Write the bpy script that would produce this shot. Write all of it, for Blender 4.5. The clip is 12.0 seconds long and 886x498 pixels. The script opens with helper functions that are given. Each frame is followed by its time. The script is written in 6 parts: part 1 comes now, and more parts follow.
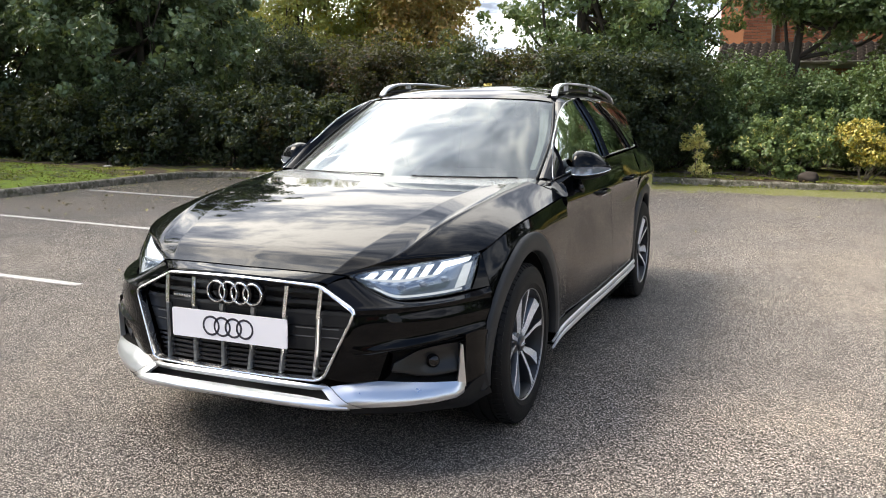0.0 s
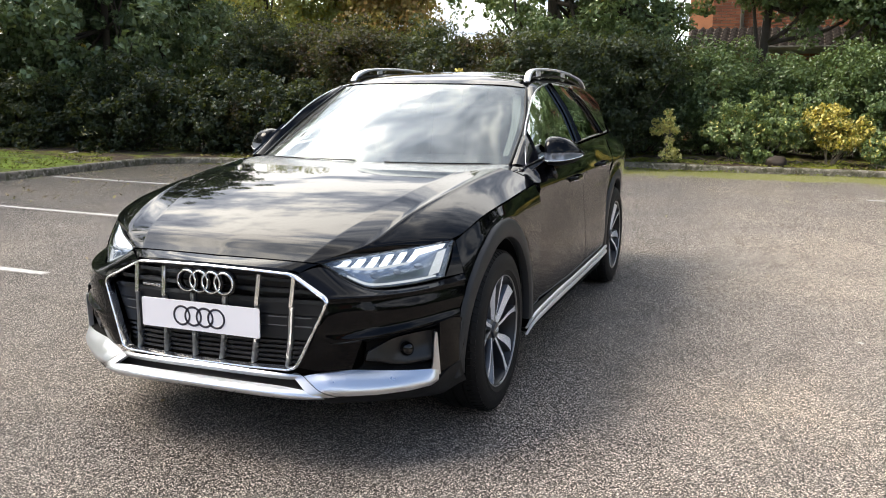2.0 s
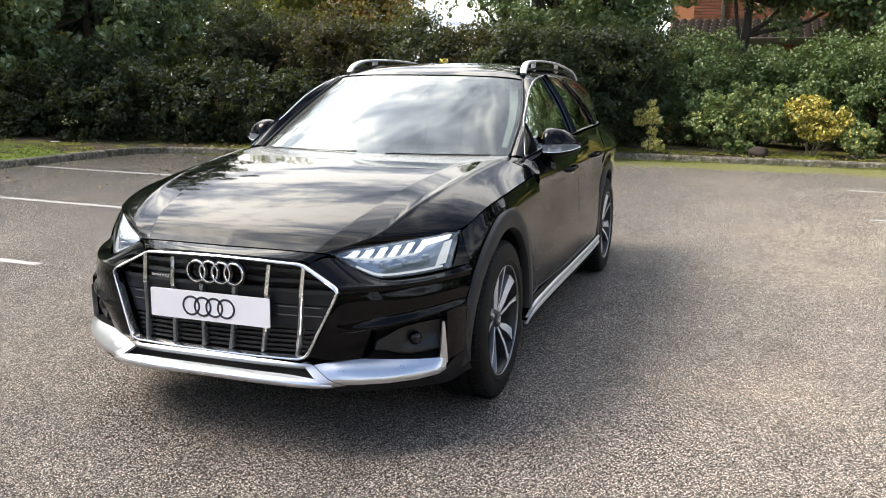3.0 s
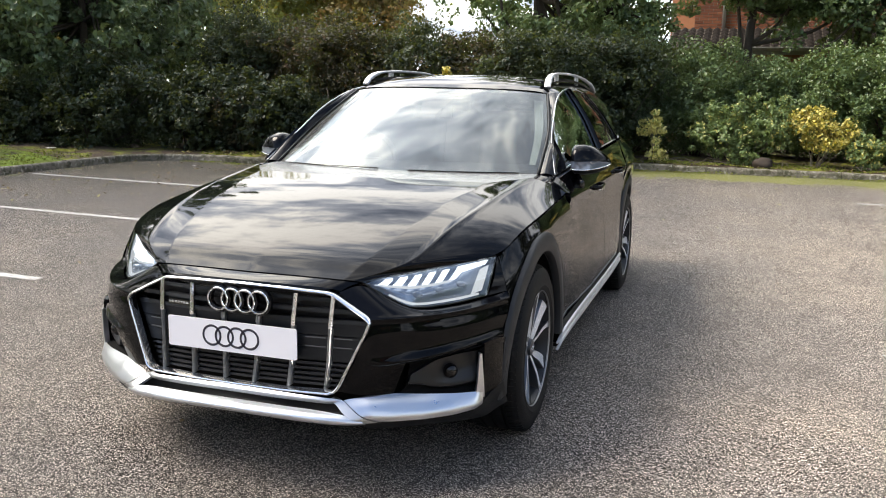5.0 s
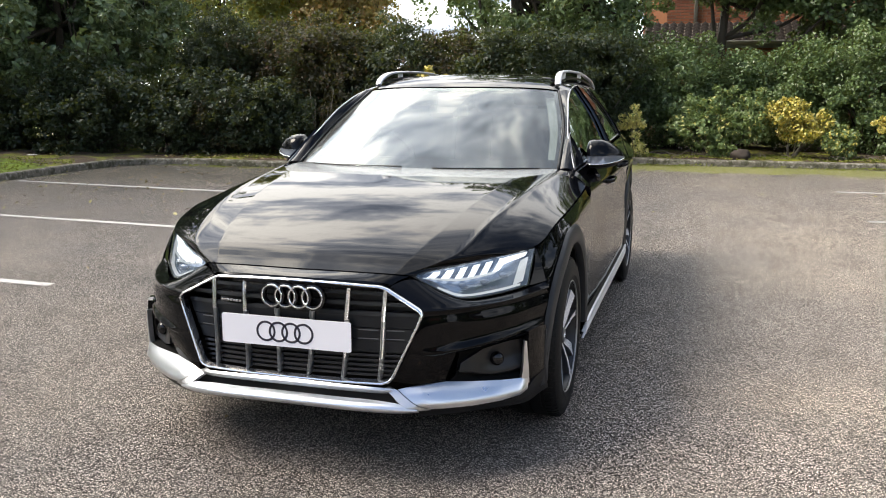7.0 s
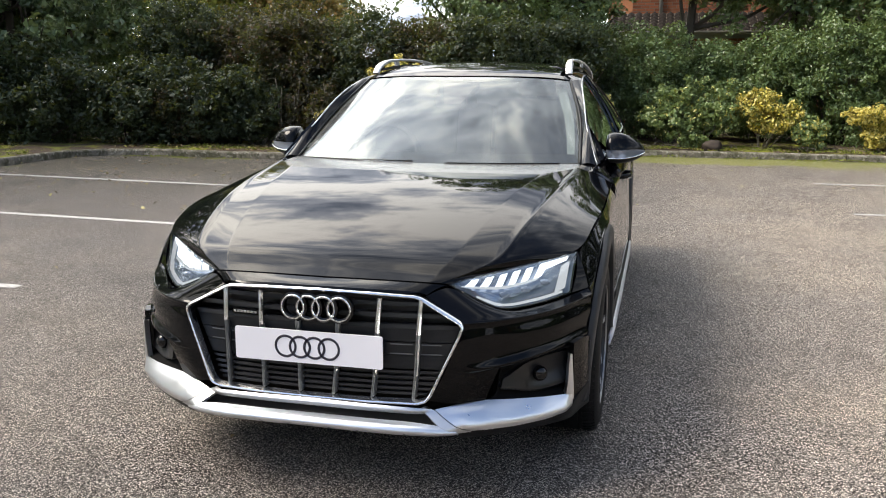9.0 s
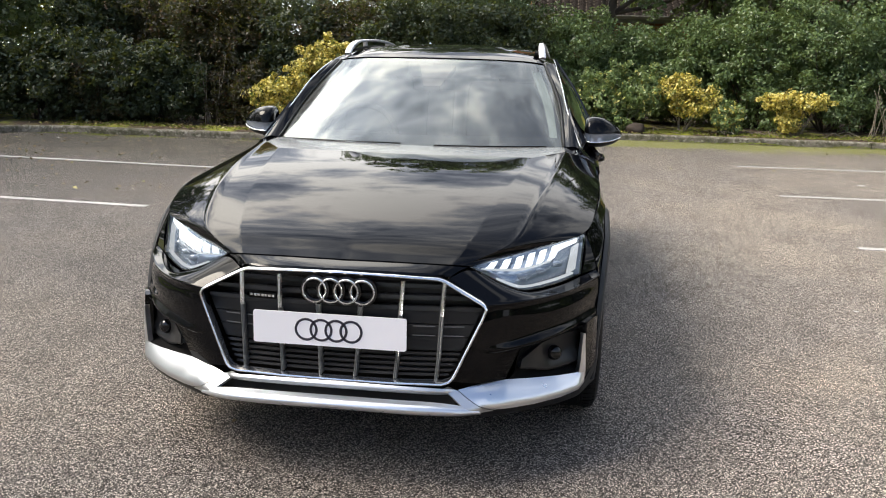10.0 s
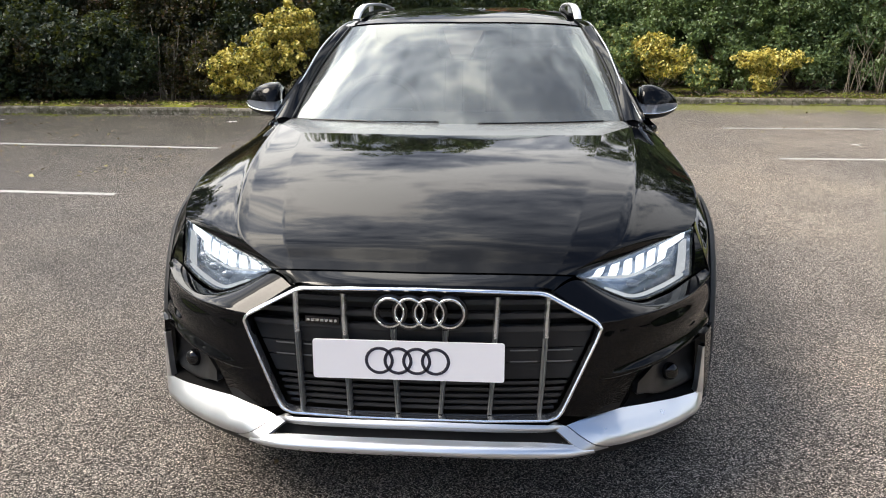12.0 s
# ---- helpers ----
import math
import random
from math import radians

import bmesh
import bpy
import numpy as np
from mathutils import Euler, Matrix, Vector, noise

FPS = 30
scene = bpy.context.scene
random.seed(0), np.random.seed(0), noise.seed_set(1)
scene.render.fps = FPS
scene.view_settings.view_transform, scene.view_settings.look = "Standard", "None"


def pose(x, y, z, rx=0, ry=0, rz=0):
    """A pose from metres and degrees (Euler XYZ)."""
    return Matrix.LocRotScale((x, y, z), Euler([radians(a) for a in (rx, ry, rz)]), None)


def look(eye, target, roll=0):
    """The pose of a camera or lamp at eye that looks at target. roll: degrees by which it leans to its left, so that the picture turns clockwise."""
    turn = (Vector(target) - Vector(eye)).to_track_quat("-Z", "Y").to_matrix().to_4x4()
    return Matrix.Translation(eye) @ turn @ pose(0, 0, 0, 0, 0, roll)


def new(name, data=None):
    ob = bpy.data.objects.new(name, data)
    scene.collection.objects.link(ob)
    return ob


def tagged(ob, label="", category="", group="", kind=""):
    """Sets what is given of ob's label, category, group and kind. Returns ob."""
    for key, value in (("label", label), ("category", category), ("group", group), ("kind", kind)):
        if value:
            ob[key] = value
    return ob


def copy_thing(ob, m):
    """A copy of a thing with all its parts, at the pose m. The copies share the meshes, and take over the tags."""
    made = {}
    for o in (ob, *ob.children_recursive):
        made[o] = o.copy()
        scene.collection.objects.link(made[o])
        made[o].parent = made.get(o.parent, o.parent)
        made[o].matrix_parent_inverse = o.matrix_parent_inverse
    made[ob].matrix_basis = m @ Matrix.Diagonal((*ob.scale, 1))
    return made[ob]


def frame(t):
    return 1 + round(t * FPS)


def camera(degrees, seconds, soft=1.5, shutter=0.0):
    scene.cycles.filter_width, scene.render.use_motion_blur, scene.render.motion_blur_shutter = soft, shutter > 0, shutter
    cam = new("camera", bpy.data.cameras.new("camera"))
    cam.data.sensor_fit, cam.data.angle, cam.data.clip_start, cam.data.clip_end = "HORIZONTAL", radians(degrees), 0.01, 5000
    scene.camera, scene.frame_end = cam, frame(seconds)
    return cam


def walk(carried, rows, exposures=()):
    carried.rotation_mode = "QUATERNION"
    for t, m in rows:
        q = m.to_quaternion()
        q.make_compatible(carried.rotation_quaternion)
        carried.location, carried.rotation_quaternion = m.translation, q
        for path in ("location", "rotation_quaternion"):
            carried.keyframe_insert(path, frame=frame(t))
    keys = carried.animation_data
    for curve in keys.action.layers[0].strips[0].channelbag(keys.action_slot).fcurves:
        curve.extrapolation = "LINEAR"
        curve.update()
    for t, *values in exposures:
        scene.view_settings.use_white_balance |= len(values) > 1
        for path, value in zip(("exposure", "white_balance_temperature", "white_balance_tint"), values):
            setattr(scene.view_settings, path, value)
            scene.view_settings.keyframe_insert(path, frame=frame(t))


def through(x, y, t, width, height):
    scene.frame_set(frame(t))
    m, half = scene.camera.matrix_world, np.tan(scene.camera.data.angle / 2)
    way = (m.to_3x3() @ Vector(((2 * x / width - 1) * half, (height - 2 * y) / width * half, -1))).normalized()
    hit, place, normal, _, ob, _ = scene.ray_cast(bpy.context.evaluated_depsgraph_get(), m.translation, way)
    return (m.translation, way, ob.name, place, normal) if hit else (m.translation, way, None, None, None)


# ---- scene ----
cam = camera(53.5, 12.0, 1.0)
PATH = [
    (0, (1.954, -2.68, 1.363), (1.2, -0.856, 1.041), 0.5),
    (0.5, (1.95, -2.659, 1.381), (1.212, -0.826, 1.068), 0.2),
    (1, (1.941, -2.64, 1.371), (1.215, -0.804, 1.049), 0.4),
    (1.5, (1.941, -2.649, 1.37), (1.232, -0.81, 1.026), 0.5),
    (2, (1.94, -2.664, 1.368), (1.248, -0.821, 1.013), 0.5),
    (2.5, (1.921, -2.699, 1.38), (1.247, -0.853, 1.008), 0.7),
    (2.7, (1.904, -2.719, 1.378), (1.24, -0.87, 1.003), 0.7),
    (4.3, (1.62, -2.786, 1.39), (1.038, -0.91, 1.015), 0.8),
    (4.5, (1.619, -2.732, 1.4), (1.024, -0.858, 1.029), 0.9),
    (5, (1.637, -2.606, 1.415), (1.007, -0.743, 1.051), 1.1),
    (5.5, (1.635, -2.576, 1.405), (0.982, -0.726, 1.016), 0.8),
    (6, (1.611, -2.589, 1.407), (0.949, -0.745, 1.005), 0.7),
    (6.5, (1.538, -2.663, 1.412), (0.905, -0.805, 1.03), 0.3),
    (7, (1.425, -2.816, 1.42), (0.857, -0.934, 1.053), -0.0),
    (7.2, (1.4, -2.85, 1.427), (0.849, -0.963, 1.06), 0.2),
    (8.8, (1.113, -2.627, 1.404), (0.617, -0.726, 1.028), -0.1),
    (9, (1.07, -2.605, 1.417), (0.602, -0.7, 1.027), 0.3),
    (9.5, (0.864, -2.643, 1.429), (0.539, -0.712, 1.019), 0.8),
    (10, (0.712, -2.706, 1.428), (0.449, -0.771, 0.996), 1.4),
    (10.5, (0.637, -2.64, 1.417), (0.37, -0.712, 0.956), 1.0),
    (11, (0.565, -2.447, 1.427), (0.301, -0.521, 0.957), 0.0),
    (11.5, (0.48, -2.307, 1.418), (0.246, -0.381, 0.932), 0.1),
    (12, (0.236, -2.209, 1.418), (0.087, -0.279, 0.914), -0.0),
]
EXPOSURE = [(0, .15), (2.7, .16), (5.5, .12), (7.2, .08), (9.5, .00), (12, -.05)]
walk(cam, [(t, look(eye, target, roll)) for t, eye, target, roll in PATH], EXPOSURE)


# ---- world and sun ----
SUN_AZ, SUN_EL = radians(-112.0), radians(50.0)   # azimuth from +y towards +x
SUN_DIR = Vector((math.sin(SUN_AZ) * math.cos(SUN_EL), math.cos(SUN_AZ) * math.cos(SUN_EL), math.sin(SUN_EL)))


class Nodes:
    """Short hand for building a node tree."""

    def __init__(self, tree):
        self.tree = tree
        tree.nodes.clear()

    def add(self, kind, ins=None, **props):
        n = self.tree.nodes.new(kind)
        for k, v in props.items():
            setattr(n, k, v)
        for k, v in (ins or {}).items():
            if isinstance(v, bpy.types.NodeSocket):
                self.tree.links.new(v, n.inputs[k])
            else:
                n.inputs[k].default_value = v
        return n

    def math(self, op, a, b=0.0, c=0.0, clamp=False):
        return self.add("ShaderNodeMath", {0: a, 1: b, 2: c}, operation=op, use_clamp=clamp).outputs[0]

    def noise(self, vec, scale, detail=4.0, rough=0.55, dist=0.0):
        return self.add("ShaderNodeTexNoise", {"Vector": vec, "Scale": scale, "Detail": detail, "Roughness": rough, "Distortion": dist}).outputs["Fac"]

    def ramp(self, fac, stops):
        r = self.add("ShaderNodeValToRGB", {"Fac": fac})
        e = r.color_ramp.elements
        while len(e) < len(stops):
            e.new(0.5)
        for el, (p, c) in zip(e, stops):
            el.position = p
            el.color = (c, c, c, 1) if isinstance(c, (int, float)) else (*c, 1)
        return r.outputs["Color"]

    def mix(self, fac, a, b, blend="MIX"):
        m = self.add("ShaderNodeMix", data_type="RGBA", blend_type=blend)
        for sock, v in ((m.inputs[0], fac), (m.inputs[6], a), (m.inputs[7], b)):
            if isinstance(v, bpy.types.NodeSocket):
                self.tree.links.new(v, sock)
            elif sock.type == "RGBA":
                sock.default_value = (*v, 1) if len(v) == 3 else v
            else:
                sock.default_value = v
        return m.outputs[2]


world = bpy.data.worlds.new("sky")
scene.world = world
world.use_nodes = True
w = Nodes(world.node_tree)
w_dir = w.add("ShaderNodeTexCoord").outputs["Generated"]
w_sep = w.add("ShaderNodeSeparateXYZ", {0: w_dir})
w_sky = w.add("ShaderNodeTexSky", sky_type="NISHITA", sun_disc=False, sun_elevation=SUN_EL, sun_rotation=SUN_AZ, air_density=1.0, dust_density=1.2, ozone_density=1.2)
w_h = w.math("ADD", w.math("MAXIMUM", w_sep.outputs[2], 0.0), 0.16)
w_plane = w.add("ShaderNodeCombineXYZ", {0: w.math("DIVIDE", w_sep.outputs[0], w_h), 1: w.math("DIVIDE", w_sep.outputs[1], w_h), 2: 3.7}).outputs[0]
w_n1 = w.noise(w_plane, 1.1, 8.0, 0.60, 0.15)
w_n2 = w.noise(w_plane, 2.9, 9.0, 0.64, 0.12)
w_low = w.ramp(w_sep.outputs[2], [(0.05, 0.24), (0.50, 0.11), (0.84, 0.09), (1.0, 0.09)])
w_open = w.math("MULTIPLY", w_sep.outputs[1], 0.09)   # the sky opens towards -y
BRIGHT_DIR = Vector((-.57, .40, .72)).normalized()   # the brightest bank of cloud
w_dot = w.add("ShaderNodeVectorMath", {0: w_dir, 1: BRIGHT_DIR}, operation="DOT_PRODUCT").outputs["Value"]
w_bank = w.math("POWER", w.math("MAXIMUM", w_dot, 0.0), 9.0)
w_cover = w.ramp(w.math("ADD", w.math("ADD", w.math("ADD", w_n1, w_low), w_open), w.math("MULTIPLY", w_bank, 0.26)), [(0.54, 0.0), (0.66, 1.0)])
w_glow = w.math("POWER", w.math("MAXIMUM", w_dot, 0.0), 2.4)
w_body = w.ramp(w_n2, [(0.36, 0.25), (0.47, 0.60), (0.56, 1.15)])
w_near = w.math("POWER", w.math("MAXIMUM", w_dot, 0.0), 14.0)
w_lum = w.math("MULTIPLY", w_body, w.math("ADD", w.math("MULTIPLY_ADD", w_glow, 2.1, 1.90), w.math("MULTIPLY", w_near, 4.6)))
w_lum = w.math("MULTIPLY", w_lum, w.ramp(w_sep.outputs[2], [(0.0, 1.0), (0.84, 1.0), (0.93, 0.95), (1.0, 0.85)]))   # the cloud overhead is thicker and darker
w_tint = w.mix(w_body, (0.60, 0.73, 1.0), w.mix(w_glow, (0.95, 0.97, 1.0), (1.0, 0.945, 0.85)))
w_cloud = w.add("ShaderNodeBackground", {"Color": w_tint, "Strength": w_lum})
w_blue = w.add("ShaderNodeBackground", {"Color": w_sky.outputs[0], "Strength": 0.20})
w_out = w.add("ShaderNodeMixShader", {0: w_cover, 1: w_blue.outputs[0], 2: w_cloud.outputs[0]})
w.add("ShaderNodeOutputWorld", {0: w_out.outputs[0]})

sun_data = bpy.data.lights.new("sun", "SUN")
sun_data.energy, sun_data.angle, sun_data.color = 5.0, radians(28.0), (1.0, 0.90, 0.77)
sun = new("sun", sun_data)
sun.matrix_world = look(SUN_DIR * 60, (0, 0, 0))


# ---- materials ----
def material(name, build):
    m = bpy.data.materials.new(name)
    m.use_nodes = True
    n = Nodes(m.node_tree)
    surface, height = build(n)
    out = n.add("ShaderNodeOutputMaterial", {0: surface})
    return m


def bsdf(n, color, rough, metal=0.0, bump=None, bump_strength=0.3, bump_dist=0.01, coat=0.0, spec=0.5, coat_rough=0.03):
    ins = {"Base Color": color if isinstance(color, bpy.types.NodeSocket) else (*color, 1), "Roughness": rough, "Metallic": metal, "Coat Weight": coat,
           "Coat Roughness": coat_rough, "Specular IOR Level": spec}
    if bump is not None:
        ins["Normal"] = n.add("ShaderNodeBump", {"Height": bump, "Strength": bump_strength, "Distance": bump_dist}).outputs[0]
    return n.add("ShaderNodeBsdfPrincipled", ins).outputs[0]


def where(n):
    return n.add("ShaderNodeTexCoord").outputs["Object"]


def simple(name, color, rough, metal=0.0, grain=0.0, scale=60.0, coat=0.0, vary=0.12, spec=0.5):
    """A surface with a soft large stain, a fine grain and, if asked, relief."""
    def build(n):
        p = where(n)
        big, fine = n.noise(p, scale * 0.06, 3), n.noise(p, scale, 4)
        f = n.math("ADD", n.math("MULTIPLY", big, 0.6), n.math("MULTIPLY", fine, 0.4))
        lo, hi = [c * (1 - vary) for c in color], [min(1, c * (1 + vary)) for c in color]
        col = n.mix(f, lo, hi)
        r = n.math("MULTIPLY_ADD", fine, 0.12, rough - 0.06) if rough > 0.1 else rough
        return bsdf(n, col, r, metal, fine if grain else None, grain, 0.003, coat, spec), None
    return material(name, build)


def paint_build(n):
    p = where(n)
    dust = n.ramp(n.noise(p, 9.0, 5), [(0.45, 0.0), (0.9, 1.0)])
    col = n.mix(dust, (0.0018, 0.0019, 0.0026), (0.0032, 0.0032, 0.0038))
    r = n.math("MULTIPLY_ADD", n.noise(p, 3.0, 3), 0.03, 0.02)
    ripple = n.noise(p, 5.0, 1)
    return bsdf(n, col, r, 0.0, ripple, 0.03, 0.01, 0.0, 0.21, 0.012), None


PAINT = material("black_paint", paint_build)
PLASTIC = simple("dark_plastic", (0.010, 0.0105, 0.0115), 0.45, grain=0.1, scale=400, spec=0.25)
CLADDING = simple("arch_plastic", (0.026, 0.0275, 0.030), 0.5, grain=0.1, scale=500, spec=0.3)
BLADE = simple("satin_black_plastic", (0.010, 0.0105, 0.012), 0.32, grain=0.05, scale=400, spec=0.45)
GLOSS = simple("gloss_black", (0.004, 0.004, 0.005), 0.06)
CHROME = simple("chrome", (0.92, 0.93, 0.95), 0.10, 1.0, vary=0.04)
SATIN = simple("satin_aluminium", (0.66, 0.67, 0.69), 0.36, 1.0, vary=0.03, scale=12)
SILVER = simple("silver_paint", (0.80, 0.82, 0.86), 0.30, 1.0, vary=0.03, scale=14)
GREY_BAR = simple("grey_bar", (0.40, 0.405, 0.41), 0.38, 0.9, vary=0.05)
BAR = simple("bright_bar", (0.93, 0.94, 0.96), 0.20, 1.0, vary=0.04)
GROOVE = simple("groove_grey", (0.10, 0.102, 0.106), 0.5)
SLAT = simple("slat_black", (0.020, 0.021, 0.024), 0.20)
WEB = simple("dark_web", (0.03, 0.031, 0.034), 0.4, 0.5)
MESH = simple("grille_black", (0.010, 0.010, 0.011), 0.35)
PANEL = simple("grille_panel", (0.011, 0.012, 0.014), 0.36, grain=0.05, scale=300, spec=0.3)
RUBBER = simple("tyre_rubber", (0.0095, 0.0095, 0.010), 0.6, grain=0.2, scale=250, vary=0.25, spec=0.2)
ALLOY = simple("machined_alloy", (0.90, 0.92, 0.95), 0.26, 0.35, vary=0.05, scale=300)
POCKET = simple("dark_alloy", (0.14, 0.147, 0.16), 0.30, 0.95, vary=0.1)
SPOKE = simple("satin_alloy", (0.78, 0.81, 0.86), 0.26, 0.30, vary=0.06, scale=200)
LINER = simple("wheel_liner", (0.006, 0.006, 0.006), 0.85, spec=0.1)
CABIN = simple("cabin_trim", (0.022, 0.023, 0.025), 0.65, grain=0.1, scale=200)
SENSOR = simple("sensor_cover", (0.13, 0.11, 0.105), 0.6, vary=0.1)
SEAT = simple("seat_leather", (0.030, 0.030, 0.032), 0.5, grain=0.1, scale=150)
RAIL = simple("rail_aluminium", (0.70, 0.71, 0.73), 0.42, 0.65, vary=0.04, scale=20)
PLATE = simple("plate_white", (0.80, 0.80, 0.86), 0.30, vary=0.01)
INK = simple("plate_ink", (0.014, 0.014, 0.028), 0.5)
FRIT = simple("frit_black", (0.012, 0.012, 0.013), 0.45)


def glass_build(tint, gloss, dust=0.0):
    def build(n):
        see = n.add("ShaderNodeBsdfTransparent", {"Color": (*tint, 1)}).outputs[0]
        shine = n.add("ShaderNodeBsdfGlossy", {"Color": (0.94, 1, 1, 1), "Roughness": 0.008}).outputs[0]
        f = n.add("ShaderNodeFresnel", {"IOR": gloss}).outputs[0]
        pane = n.add("ShaderNodeMixShader", {0: f, 1: see, 2: shine}).outputs[0]
        if dust:   # a thin film of dust on the pane
            film_or_shade = n.math("MULTIPLY", n.ramp(n.noise(where(n), 7.0, 6, 0.6), [(0.25, 0.6), (0.75, 1.0)]), dust)
            pane = n.add("ShaderNodeMixShader", {0: film_or_shade, 1: pane, 2: n.add("ShaderNodeBsdfDiffuse", {"Color": (0.72, 0.74, 0.72, 1)}).outputs[0]}).outputs[0]
        return pane, None
    return build


GLASS = material("windscreen_glass", glass_build((0.62, 0.68, 0.66), 1.90, 0.075))
SIDE_GLASS = material("side_glass", glass_build((0.03, 0.034, 0.034), 1.22))
LENS = material("lamp_lens", glass_build((0.92, 0.94, 0.96), 1.6))
BOWL = simple("lamp_reflector", (0.24, 0.28, 0.35), 0.24, 0.7, vary=0.25, scale=80)
OPTIC = simple("lamp_optic", (0.26, 0.29, 0.35), 0.15, 0.5, vary=0.2, scale=80)


def lamp_build(strength):
    def build(n):
        return n.add("ShaderNodeEmission", {"Color": (0.92, 0.96, 1.0, 1), "Strength": strength}).outputs[0], None
    return build


DRL = material("daylight_led", lamp_build(2.2))
LED = material("soft_led", lamp_build(0.7))


def asphalt_build(n):
    p = where(n)
    chips = n.add("ShaderNodeTexVoronoi", {"Vector": p, "Scale": 225.0, "Randomness": 1.0})
    fine = n.noise(p, 420.0, 3)
    chip_v = n.add("ShaderNodeSeparateColor", {0: chips.outputs["Color"]}).outputs[0]
    stain = n.noise(p, 0.55, 6, 0.62, 0.4)
    patch_ = n.noise(p, 2.6, 5, 0.6)
    base = n.mix(n.ramp(chip_v, [(0.16, 0.0), (0.50, 0.20), (0.74, 0.46), (0.86, 1.0)]), (0.068, 0.061, 0.056), (0.84, 0.765, 0.70))
    base = n.mix(n.ramp(chips.outputs["Distance"], [(0.42, 0.0), (0.70, 1.0)]), base, (0.012, 0.011, 0.010))
    base = n.mix(n.ramp(stain, [(0.42, 0.0), (0.66, 1.0)]), base, n.mix(1.0, base, (1.28, 1.24, 1.17), "MULTIPLY"))
    base = n.mix(n.ramp(patch_, [(0.48, 0.0), (0.75, 1.0)]), base, n.mix(1.0, base, (0.72, 0.72, 0.72), "MULTIPLY"))
    grit = n.noise(p, 125.0, 4, 0.7)
    base = n.mix(1.0, base, n.ramp(grit, [(0.30, 0.62), (0.50, 1.0), (0.70, 1.42)]), "MULTIPLY")
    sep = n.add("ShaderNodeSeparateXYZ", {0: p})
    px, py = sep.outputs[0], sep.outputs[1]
    # sunlight right of the car is painted in: the driving lane turns paler
    lit_aisle = n.math("MULTIPLY", n.math("MULTIPLY", n.math("MULTIPLY_ADD", px, 0.90, -0.55, True), n.math("MULTIPLY_ADD", py, -0.06, 1.3, True)), n.ramp(n.noise(p, 0.8, 6, 0.65), [(0.30, 0.65), (0.62, 1.0)]))
    base = n.mix(lit_aisle, base, n.mix(1.0, base, (1.62, 1.56, 1.49), "MULTIPLY"))
    # the back-left bays are painted darker: tree shade with a greenish algae tint
    film_or_shade = n.math("MULTIPLY", n.math("MULTIPLY", n.math("MULTIPLY_ADD", py, 0.20, -0.90, True), n.math("MULTIPLY_ADD", px, -0.35, -0.25, True)), n.ramp(n.noise(p, 0.7, 6, 0.65), [(0.28, 0.45), (0.60, 1.0)]))
    base = n.mix(film_or_shade, base, n.mix(1.0, base, (0.56, 0.56, 0.49), "MULTIPLY"))
    # moss along the kerbs
    right = n.math("MULTIPLY_ADD", py, 0.62, -7.05, True)
    left = n.math("MULTIPLY", n.math("MULTIPLY_ADD", py, 1.0, -9.95, True), n.math("LESS_THAN", px, -2.2))
    side = n.math("MULTIPLY", n.math("MULTIPLY_ADD", px, -1.2, -9.40, True), n.math("LESS_THAN", py, 11.0))
    near = n.math("MAXIMUM", right, n.math("MULTIPLY", n.math("MAXIMUM", left, side), 0.5))
    moss = n.ramp(n.math("ADD", n.math("MULTIPLY", near, 0.52), n.math("MULTIPLY_ADD", n.noise(p, 0.9, 3, 0.5), 0.5, n.math("MULTIPLY", n.noise(p, 3.6, 9, 0.78), 0.75))), [(0.86, 0.0), (1.02, 1.0)])
    base = n.mix(n.math("MULTIPLY", moss, n.ramp(n.noise(p, 48.0, 4, 0.7), [(0.38, 0.15), (0.60, 0.85)])), base, n.mix(fine, (0.14, 0.17, 0.012), (0.40, 0.43, 0.036)))
    h = n.math("ADD", n.math("MULTIPLY", chips.outputs["Distance"], -1.0), n.math("MULTIPLY", fine, 0.4))
    return bsdf(n, base, n.math("MULTIPLY_ADD", chip_v, -0.20, 0.85), 0, h, 1.0, 0.008, spec=0.22), None


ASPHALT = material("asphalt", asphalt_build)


def line_build(n):
    p = where(n)
    wear = n.ramp(n.noise(p, 26.0, 6, 0.7), [(0.32, 0.0), (0.50, 1.0)])
    chips = n.add("ShaderNodeTexVoronoi", {"Vector": p, "Scale": 130.0}).outputs["Distance"]
    col = n.mix(wear, (0.17, 0.16, 0.15), (0.50, 0.49, 0.47))
    return bsdf(n, col, 0.7, 0, chips, 0.5, 0.004), None


LINE = material("line_paint", line_build)


def kerb_build(n):
    p = n.add("ShaderNodeNewGeometry").outputs["Position"]
    info = n.add("ShaderNodeObjectInfo").outputs["Random"]
    grain, big = n.noise(p, 120.0, 4), n.noise(p, 5.0, 6, 0.65)
    col = n.mix(big, (0.10, 0.088, 0.072), (0.38, 0.345, 0.285))
    col = n.mix(n.math("MULTIPLY", info, 0.45), col, (0.12, 0.105, 0.085))
    moss = n.ramp(n.noise(p, 7.0, 6, 0.7), [(0.44, 0.0), (0.58, 1.0)])
    col = n.mix(n.math("MULTIPLY", moss, 0.8), col, (0.046, 0.050, 0.018))
    lichen = n.ramp(n.noise(p, 16.0, 5, 0.65), [(0.56, 0.0), (0.62, 1.0)])
    col = n.mix(n.math("MULTIPLY", lichen, 0.7), col, (0.42, 0.40, 0.34))
    spots = n.ramp(n.noise(p, 26.0, 5, 0.7), [(0.52, 0.0), (0.66, 1.0)])
    col = n.mix(n.math("MULTIPLY", spots, 0.6), col, (0.055, 0.045, 0.034))
    return bsdf(n, col, 0.85, 0, n.math("ADD", grain, big), 0.5, 0.008), None


